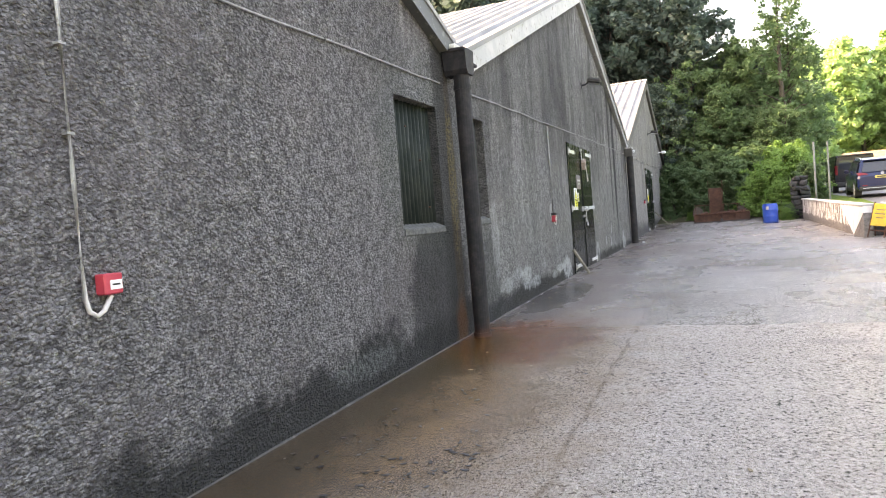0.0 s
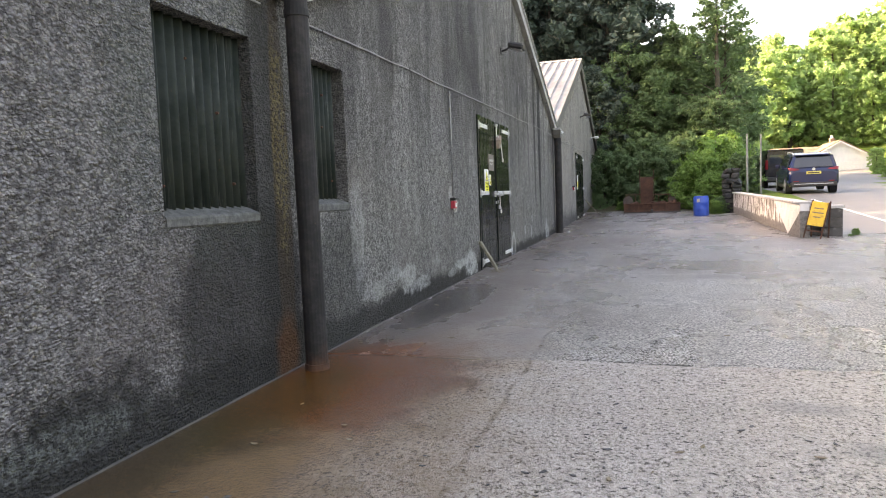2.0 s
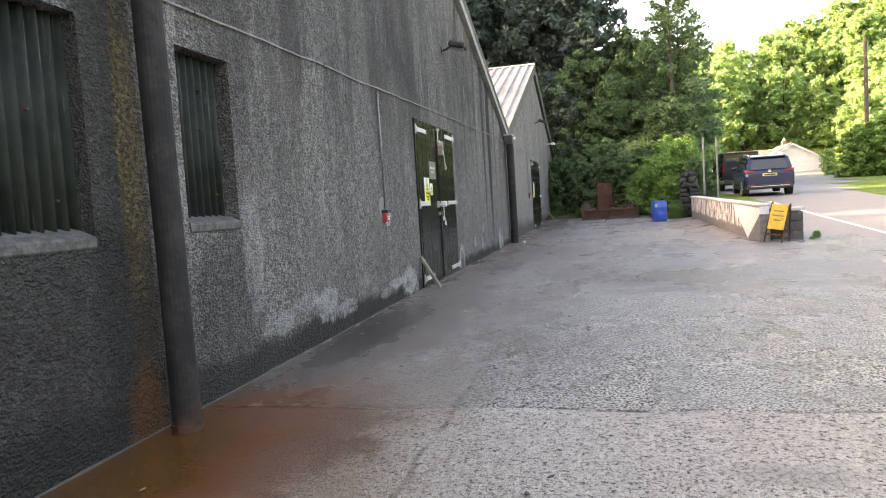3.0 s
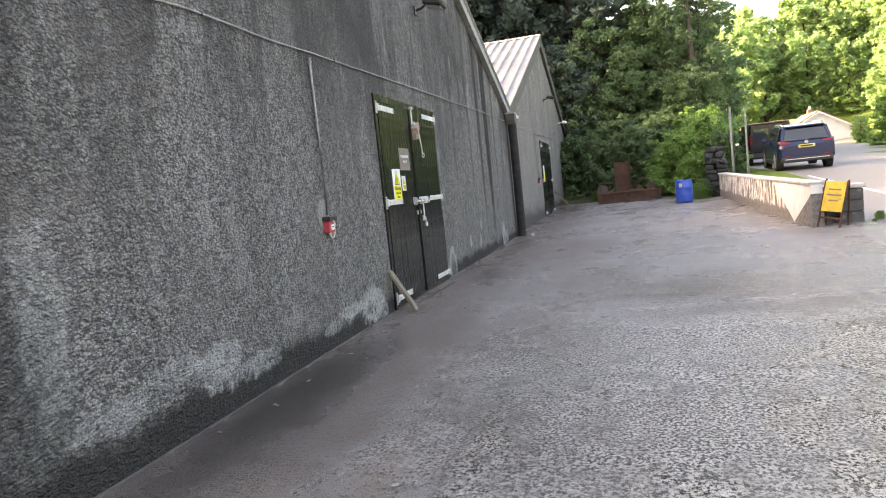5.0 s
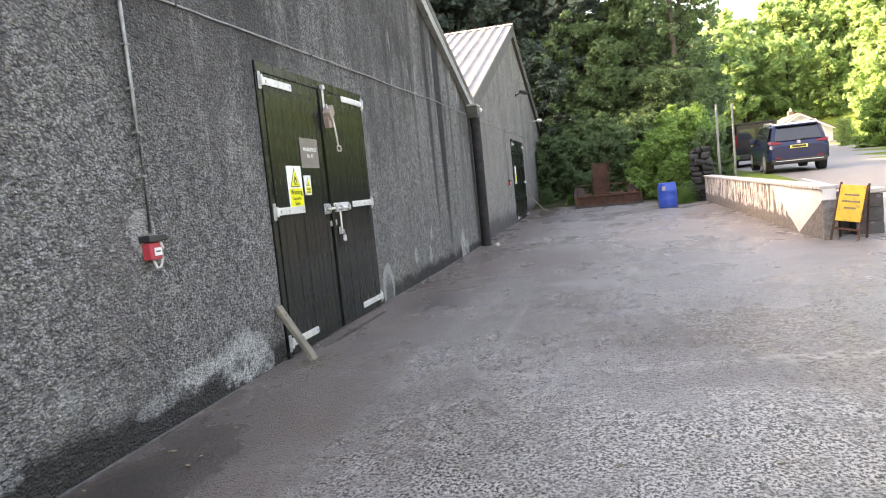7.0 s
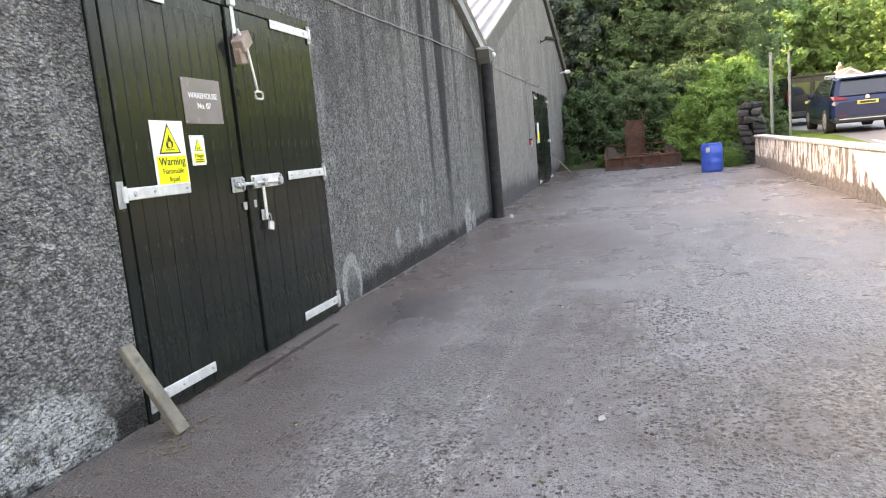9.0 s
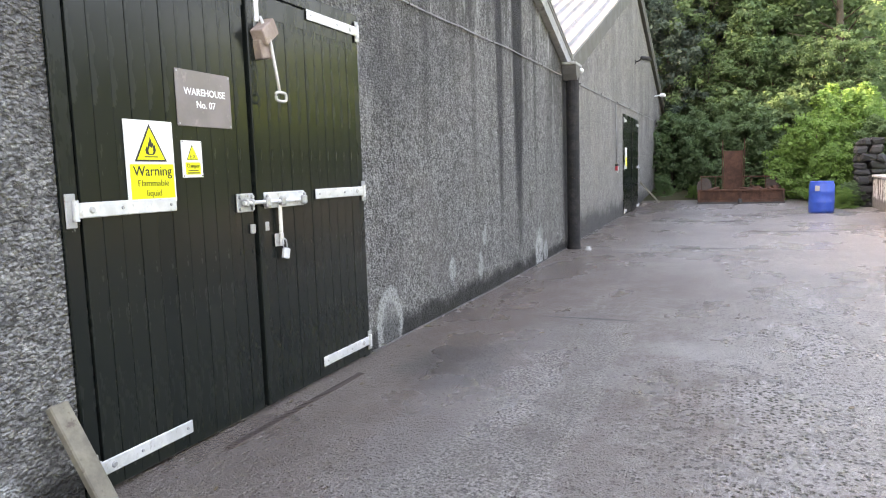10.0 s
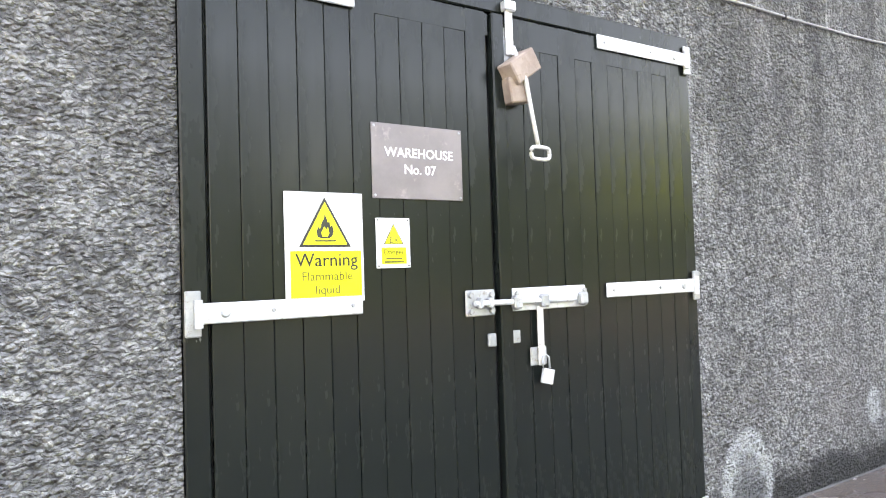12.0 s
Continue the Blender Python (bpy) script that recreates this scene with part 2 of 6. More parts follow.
def asphalt_material():
    """Old tarmac, wet after rain: coarse chips, smooth worn patches, rust from the downpipe, damp along the wall."""
    n = Nodes("wet_tarmac")
    p = n.co
    ax = n.axes(p)
    chip = n.voronoi(85.0)
    chipc = n.voronoi(85.0, None, "F1", "Color")
    grit = n.noise(190.0, 3.0, 0.7)
    patch = n.noise(0.55, 6.0, 0.62, None, 0.4)
    patch2 = n.noise(1.7, 6.0, 0.7, n.scaled(p, (1, 0.55, 1)))
    c = n.mix(n.ramp(grit, 0.35, 0.65), (0.145, 0.134, 0.124), (0.44, 0.415, 0.385))
    c = n.mix(n.math("MULTIPLY", n.ramp(n.axes(chipc)[0], 0.60, 0.95), 0.6), c, (0.38, 0.365, 0.345))
    pit = n.noise(30.0, 5.0, 0.85)
    hole = n.voronoi(38.0)
    lot = n.axes(n.voronoi(38.0, None, "F1", "Color"))[0]
    coarse = n.ramp(n.noise(0.42, 5.0, 0.6, n.scaled(p, (1, 0.7, 1)), 0.5), 0.44, 0.56)
    speck = n.math("MULTIPLY", n.ramp(hole, 0.55, 0.30), n.ramp(n.math("ADD", lot, n.math("MULTIPLY", coarse, 0.34)), 0.72, 0.84))
    light_chip = n.math("MULTIPLY", n.ramp(n.noise(21.0, 5.0, 0.85), 0.49, 0.59), coarse)
    c = n.mix(n.math("MULTIPLY", light_chip, 0.6), c, (0.52, 0.50, 0.485))
    c = n.mix(n.math("MULTIPLY", speck, 0.95), c, (0.022, 0.020, 0.019))
    c = n.mix(n.ramp(pit, 0.53, 0.64, 0.0, 0.8), c, (0.05, 0.047, 0.045))
    c = n.mix(n.ramp(patch, 0.42, 0.62, 0.0, 0.55), c, (0.235, 0.215, 0.202))
    c = n.mix(n.ramp(n.noise(0.38, 4.0, 0.6, None, 0.5), 0.48, 0.62, 0.0, 0.45), c, (0.17, 0.135, 0.115))
    c = n.mix(n.ramp(patch2, 0.54, 0.70, 0.0, 0.5), c, (0.42, 0.41, 0.395))
    # a joint runs along the yard: coarse open chippings on its outer side, smooth silted tarmac on the inner
    edge = n.math("ADD", ax[0], n.math("MULTIPLY", n.noise(2.3, 5.0, 0.65), 0.34))
    lane = n.ramp(edge, 1.93, 2.02)
    bend = n.math("ADD", ax[1], n.math("MULTIPLY", n.noise(0.9, 5.0, 0.65), 2.2))
    open_bay = n.math("MULTIPLY", lane, n.math("MULTIPLY", n.ramp(ax[1], 3.1, 3.3), n.ramp(bend, 9.4, 8.3)))
    near_bay = n.math("MULTIPLY", n.ramp(ax[1], 3.4, 3.2), n.ramp(edge, 0.9, 1.5))
    strip = n.math("MULTIPLY", n.math("MULTIPLY", n.ramp(edge, 1.25, 1.5), n.ramp(edge, 2.10, 2.02)), n.math("MULTIPLY", n.ramp(bend, 5.4, 6.2), n.ramp(bend, 14.4, 14.2)))
    open_chips = n.math("MAXIMUM", n.math("MAXIMUM", open_bay, n.math("MULTIPLY", near_bay, 0.85)), n.math("MAXIMUM", n.math("MULTIPLY", strip, 0.6), n.math("MULTIPLY", n.ramp(n.noise(0.5, 5.0, 0.65, None, 0.6), 0.46, 0.62), 0.5)))
    stone = n.axes(n.voronoi(46.0, None, "F1", "Color"))
    gap = n.ramp(n.voronoi(46.0, None, "DISTANCE_TO_EDGE"), 0.16, 0.02)
    tuft = n.noise(34.0, 4.0, 0.7)
    chips = n.mix(n.ramp(stone[0], 0.10, 0.90), (0.28, 0.262, 0.240), (0.76, 0.725, 0.665))
    chips = n.mix(n.math("MULTIPLY", gap, 0.30), chips, (0.05, 0.046, 0.042))
    chips = n.mix(n.ramp(tuft, 0.455, 0.385, 0.0, 0.92), chips, (0.036, 0.033, 0.031))
    scab = n.noise(13.0, 6.0, 0.82, n.scaled(p, (1, 0.6, 1)))
    worn_out = n.math("MAXIMUM", open_bay, n.math("MULTIPLY", strip, 0.7))
    c = n.mix(n.math("MULTIPLY", open_chips, 0.85), c, chips)
    # the near bay is paler concrete, with its wet sheen put into the colour
    seam = n.math("ADD", ax[1], n.math("MULTIPLY", n.noise(1.2, 5.0, 0.6), 0.3))
    bay = n.ramp(seam, 3.38, 3.34)
    c = n.mix(n.math("MULTIPLY", n.math("MULTIPLY", bay, 0.62), n.ramp(tuft, 0.36, 0.46, 0.15, 1.0)), c, (0.74, 0.665, 0.59))
    broken = n.ramp(n.noise(3.0, 4.0, 0.7), 0.40, 0.52)
    crack = n.math("MULTIPLY", n.math("MULTIPLY", n.ramp(n.math("ABSOLUTE", n.math("SUBTRACT", seam, 3.38)), 0.035, 0.008), broken), n.ramp(ax[0], 1.7, 2.6))
    c = n.mix(n.math("MULTIPLY", crack, 0.9), c, (0.022, 0.020, 0.019))
    joint_line = n.math("MULTIPLY", n.ramp(n.math("ABSOLUTE", n.math("SUBTRACT", n.math("ADD", ax[0], n.math("MULTIPLY", n.noise(2.3, 3.0, 0.5), 0.12)), 1.86)), 0.030, 0.006), n.math("MULTIPLY", broken, n.ramp(ax[1], 13.6, 13.2)))
    c = n.mix(n.math("MULTIPLY", joint_line, 0.42), c, (0.045, 0.040, 0.036))
    ledge = n.math("ADD", ax[1], n.math("ADD", n.math("MULTIPLY", ax[0], -0.10), n.math("MULTIPLY", n.noise(2.6, 6.0, 0.7), 0.30)))
    band = n.math("MULTIPLY", n.math("MULTIPLY", n.ramp(n.math("ABSOLUTE", n.math("SUBTRACT", ledge, 8.28)), 0.13, 0.05), n.ramp(n.noise(11.0, 5.0, 0.75), 0.46, 0.58)), lane)
    c = n.mix(n.math("MULTIPLY", band, 0.7), c, (0.50, 0.475, 0.44))
    # brown silt along the foot of the wall
    silt = n.math("MULTIPLY", n.ramp(n.math("ADD", ax[0], n.math("MULTIPLY", n.noise(1.1, 6.0, 0.65), -1.6)), 1.15, -0.25), 0.85)
    c = n.mix(silt, c, (0.105, 0.074, 0.055))
    for x, y, rx, ry, amt in ((1.5, 6.6, 0.9, 2.0, 0.62), (2.6, 5.0, 0.8, 0.7, 0.45), (1.2, 14.0, 1.3, 3.4, 0.75), (3.6, 9.6, 0.9, 0.8, 0.4), (2.2, 10.2, 0.6, 1.2, 0.45)):
        mud = n.math("MULTIPLY", n.spot(p, (x, y, 0), (rx, ry, 1), 0.5, 1.8, 1.1), n.ramp(n.noise(7.0, 6.0, 0.8), 0.36, 0.58, 0.35, 1.0))
        c = n.mix(n.math("MULTIPLY", mud, amt), c, (0.110, 0.072, 0.053))
    c = n.mix(n.math("MULTIPLY", n.spot(p, (0.15, 0.0, 0), (1.35, 3.4, 1), 0.3, 1.6, 0.7), 0.90), c, (0.050, 0.031, 0.012))
    c = n.mix(n.math("MULTIPLY", n.spot(p, (1.35, 0.7, 0), (0.75, 3.0, 1), 0.4, 1.8, 1.1), 0.5), c, (0.34, 0.215, 0.115))
    c = n.mix(n.math("MULTIPLY", n.spot(p, (0.6, 2.6, 0), (0.85, 1.15, 1), 0.3, 2.2, 0.7), 0.95), c, (0.14, 0.042, 0.010))
    c = n.mix(n.math("MULTIPLY", n.spot(p, (0.3, 1.9, 0), (0.35, 0.9, 1), 0.4, 2.5, 0.8), 0.5), c, (0.055, 0.040, 0.008))
    wet = n.spot(p, (0.36, 5.9, 0), (0.36, 1.6, 1), 0.3, 2.0, 1.3)
    c = n.mix(n.math("MULTIPLY", wet, 0.8), c, (0.018, 0.017, 0.016))
    wet2 = n.spot(p, (0.75, 11.6, 0), (0.38, 0.55, 1), 0.5, 3.0, 0.7)
    c = n.mix(n.math("MULTIPLY", wet2, 0.6), c, (0.025, 0.023, 0.022))
    pad = n.spot(p, (1.35, 11.2, 0), (0.55, 2.4, 1), 0.25, 2.0, 0.2)
    c = n.mix(n.math("MULTIPLY", pad, 0.35), c, (0.19, 0.175, 0.165))
    for x, y, rx, ry in ((2.35, 18.85, 0.95, 0.06), (1.25, 18.2, 0.4, 0.05), (2.2, 23.7, 1.0, 0.09), (3.4, 25.4, 1.3, 0.09), (3.7, 21.6, 0.9, 0.07), (4.9, 22.0, 0.5, 0.06), (4.3, 27.0, 0.9, 0.09), (1.4, 13.35, 0.55, 0.025)):
        c = n.mix(n.math("MULTIPLY", n.spot(p, (x, y, 0), (rx, ry, 1), 0.45, 2.5, 0.35), 0.92), c, (0.024, 0.022, 0.021))
    for x, y, rx, ry in ((2.0, 18.6, 1.3, 0.10), (3.2, 6.2, 0.5, 0.45), (3.24, 7.5, 0.4, 0.35), (3.6, 2.3, 0.3, 0.12), (3.9, 1.6, 0.25, 0.15), (2.3, 6.2, 0.7, 0.5), (2.6, 12.4, 0.5, 0.3)):
        c = n.mix(n.math("MULTIPLY", n.spot(p, (x, y, 0), (rx, ry, 1), 0.55, 3.0, 0.9), 0.55), c, (0.34, 0.33, 0.31))
    # bare stones and black gaps of the open surface
    crumb = n.noise(56.0, 3.0, 0.65, n.scaled(p, (1, 0.85, 1)))
    rim = n.ramp(n.noise(3.2, 6.0, 0.75), 0.36, 0.58, 0.30, 1.0)
    c = n.mix(n.math("MULTIPLY", n.math("MULTIPLY", worn_out, n.math("MULTIPLY", rim, n.ramp(edge, 1.5, 3.4, 0.30, 1.0))), n.ramp(crumb, 0.48, 0.56, 0.0, 1.0)), c, (0.92, 0.885, 0.83))
    c = n.mix(n.math("MULTIPLY", n.math("MULTIPLY", n.math("MAXIMUM", worn_out, n.math("MULTIPLY", open_chips, 0.6)), rim), n.ramp(crumb, 0.47, 0.41, 0.0, 0.95)), c, (0.026, 0.024, 0.022))
    # roughness: a film of water lies in the smooth parts
    film = n.math("MAXIMUM", n.ramp(n.noise(0.8, 5.0, 0.6, n.scaled(p, (1, 0.6, 1))), 0.42, 0.60), n.math("MAXIMUM", wet, n.math("MULTIPLY", bay, 0.8)))
    pool = n.math("MAXIMUM", n.spot(p, (0.2, 0.6, 0), (0.95, 3.0, 1), 0.35, 1.8, 0.7), n.math("MULTIPLY", wet, 0.8))
    r = n.math("MULTIPLY", n.ramp(film, 0.0, 1.0, 0.42, 0.24), n.ramp(pool, 0.0, 1.0, 1.0, 0.38))
    hgt = n.math("ADD", n.math("MULTIPLY", n.ramp(chip, 0.6, 0.1), 0.7), n.math("MULTIPLY", grit, 0.5))
    hgt = n.math("ADD", hgt, n.math("MULTIPLY", speck, -1.2))
    hgt = n.math("ADD", hgt, n.math("MULTIPLY", open_chips, n.math("ADD", n.math("ADD", n.ramp(tuft, 0.36, 0.52, 0.0, 0.9), n.math("MULTIPLY", n.math("MULTIPLY", worn_out, n.ramp(scab, 0.40, 0.60)), 0.8)), n.math("MULTIPLY", gap, -0.35))))
    flat = n.ramp(n.math("ADD", n.math("MULTIPLY", film, 0.6), n.math("MULTIPLY", silt, 0.8)), 0.0, 1.0, 1.0, 0.38)
    hgt = n.math("MULTIPLY", n.math("MULTIPLY", hgt, flat), n.ramp(pool, 0.0, 1.0, 1.0, 0.25))
    joint = n.math("MULTIPLY", n.ramp(n.math("ABSOLUTE", n.math("SUBTRACT", seam, 3.36)), 0.05, 0.0), -1.2)
    return n.done(c, r, 0.0, n.bump(n.math("ADD", hgt, joint), 1.0, 0.022), 1.0)


def grass_material(name, a, b, c2):
    n = Nodes(name)
    c = n.mix(n.ramp(n.noise(0.7, 5.0, 0.7), 0.35, 0.65), a, b)
    c = n.mix(n.ramp(n.noise(30.0, 3.0, 0.7), 0.5, 0.75), c, c2)
    return n.done(c, 0.9, 0.0, n.bump(n.noise(45.0, 4.0, 0.7), 0.9, 0.05), 0.2)


def leaf_material(name, a, b, warm, glow=0.35):
    n = Nodes(name)
    rnd = n.t.nodes.new("ShaderNodeNewGeometry").outputs["Random Per Island"]
    tree = n.t.nodes.new("ShaderNodeObjectInfo").outputs["Random"]
    c = n.mix(rnd, a, b)
    c = n.mix(n.math("MULTIPLY", n.ramp(n.noise(0.5, 3.0, 0.6), 0.45, 0.75), 0.8), c, warm)
    c = n.mix(n.math("MULTIPLY", tree, 0.3), c, warm)
    n.done(c, 0.55, 0.0, None, 0.3)
    tr = n.t.nodes.new("ShaderNodeBsdfTranslucent")
    n.link(c, tr.inputs["Color"])
    mx = n.t.nodes.new("ShaderNodeMixShader")
    mx.inputs[0].default_value = glow
    n.link(n.bsdf.outputs[0], mx.inputs[1])
    n.link(tr.outputs[0], mx.inputs[2])
    n.link(mx.outputs[0], n.out.inputs["Surface"])
    return n.mat


def rust_material():
    n = Nodes("rusted_steel")
    c = n.mix(n.ramp(n.noise(5.0, 6.0, 0.7), 0.35, 0.65), (0.055, 0.027, 0.019), (0.11, 0.052, 0.034))
    c = n.mix(n.ramp(n.noise(1.3, 5.0, 0.7), 0.5, 0.7, 0.0, 0.6), c, (0.055, 0.04, 0.032))
    return n.done(c, 0.85, 0.1, n.bump(n.noise(50.0, 5.0, 0.7), 0.6, 0.004), 0.3)


def pipe_material(rusty):
    n = Nodes("tarred_iron")
    ax = n.axes(n.co)
    c = n.mix(n.ramp(n.noise(7.0, 5.0, 0.7), 0.4, 0.7), (0.014, 0.014, 0.015), (0.035, 0.032, 0.032))
    foot = n.ramp(n.math("ADD", ax[2], n.math("MULTIPLY", n.noise(6.0, 5.0, 0.7), -0.7)), -0.1, -0.55)
    c = n.mix(n.math("MULTIPLY", foot, 0.6 * rusty), c, (0.14, 0.05, 0.02))
    c = n.mix(n.ramp(n.noise(16.0, 4.0, 0.7), 0.66, 0.74), c, (0.10, 0.06, 0.045))
    return n.done(c, 0.7, 0.0, n.bump(n.noise(35.0, 4.0, 0.6), 0.3, 0.003), 0.25)


def painted_door_material():
    n = Nodes("dark_green_gloss_paint")
    rnd = n.t.nodes.new("ShaderNodeObjectInfo").outputs["Random"]
    c = n.mix(rnd, (0.008, 0.011, 0.010), (0.011, 0.014, 0.012))
    c = n.mix(n.ramp(n.noise(22.0, 4.0, 0.7, n.scaled(n.co, (1, 1, 0.12))), 0.66, 0.80, 0.0, 0.4), c, (0.06, 0.07, 0.06))
    c = n.mix(n.ramp(n.noise(30.0, 2.0, 0.5, n.scaled(n.co, (1, 1, 0.6))), 0.76, 0.80, 0.0, 0.55), c, (0.22, 0.24, 0.22))
    r = n.ramp(n.noise(4.0, 5.0, 0.7, n.scaled(n.co, (1, 1, 0.3))), 0.3, 0.7, 0.16, 0.38)
    return n.done(c, r, 0.0, n.bump(n.noise(40.0, 4.0, 0.6, n.scaled(n.co, (1, 1, 0.06))), 0.25, 0.002), 0.21)


def block_material():
    """Concrete blocks: white paint that has peeled, with dark runs, and one clean white V."""
    n = Nodes("painted_blockwork")
    p = n.geo()
    ax = n.axes(p)
    raw = n.mix(n.ramp(n.noise(14.0, 5.0, 0.7, p), 0.35, 0.65), (0.115, 0.111, 0.104), (0.21, 0.203, 0.19))
    white = n.mix(n.ramp(n.noise(3.0, 5.0, 0.6, p), 0.35, 0.7), (0.62, 0.62, 0.60), (0.73, 0.73, 0.71))
    # V of fresh paint: half width shrinks towards the ground
    half = n.math("MULTIPLY", n.math("SUBTRACT", ax[2], 0.02), 2.35)
    off = n.math("ABSOLUTE", n.math("SUBTRACT", ax[1], n.math("ADD", 16.50, n.math("MULTIPLY", n.noise(3.0, 3.0, 0.6, p), 0.12))))
    vee = n.ramp(n.math("SUBTRACT", half, off), -0.02, 0.03)
    old = n.math("MULTIPLY", n.ramp(ax[1], 17.0, 17.3), n.ramp(n.math("ADD", n.math("SUBTRACT", ax[2], n.math("MULTIPLY", n.math("SUBTRACT", ax[1], 15.0), 0.018)), n.math("MULTIPLY", n.noise(4.0, 5.0, 0.7, p), 0.35)), 0.36, 0.44))
    runs = n.ramp(n.noise(5.0, 6.0, 0.78, n.scaled(p, (1, 1.1, 0.3))), 0.47, 0.53)
    worn_white = n.mix(n.math("MULTIPLY", runs, 0.9), white, (0.07, 0.06, 0.048))
    c = n.mix(n.math("MULTIPLY", old, 0.9), raw, worn_white)
    c = n.mix(vee, c, white)
    return n.done(c, 0.85, 0.0, n.bump(n.noise(60.0, 4.0, 0.7, p), 0.5, 0.006), 0.3)


def roof_material():
    n = Nodes("weathered_roof_sheet")
    c = n.mix(n.ramp(n.noise(0.8, 5.0, 0.65), 0.35, 0.65), (0.175, 0.176, 0.17), (0.25, 0.247, 0.235))
    c = n.mix(n.ramp(n.noise(5.0, 6.0, 0.7), 0.56, 0.72, 0.0, 0.6), c, (0.13, 0.125, 0.105))
    return n.done(c, 0.55, 0.0, n.bump(n.noise(30.0, 3.0, 0.6), 0.2, 0.003), 0.4)


def sheet_material():
    n = Nodes("dark_corrugated_sheet")
    c = n.mix(n.ramp(n.noise(3.0, 5.0, 0.7), 0.35, 0.65), (0.012, 0.018, 0.015), (0.028, 0.036, 0.031))
    run = n.noise(14.0, 5.0, 0.75, n.scaled(n.co, (1, 1, 0.08)))
    c = n.mix(n.ramp(run, 0.58, 0.74, 0.0, 0.8), c, (0.12, 0.13, 0.12))
    c = n.mix(n.ramp(n.noise(20.0, 4.0, 0.7), 0.68, 0.74), c, (0.10, 0.05, 0.035))
    return n.done(c, 0.8, 0.0, n.bump(n.noise(30.0, 4.0, 0.6), 0.3, 0.003), 0.25)


def flat_paint(name, c, rough=0.4, spec=0.5, vary=0.12):
    n = Nodes(name)
    col = n.mix(n.ramp(n.noise(9.0, 5.0, 0.65), 0.3, 0.7), c, tuple(v * (1 - vary) for v in c))
    return n.done(col, rough, 0.0, n.bump(n.noise(90.0, 2.0), 0.1, 0.001), spec)


def glass_material():
    n = Nodes("tinted_car_glass")
    return n.done((0.02, 0.025, 0.028), 0.06, 0.0, None, 0.9)


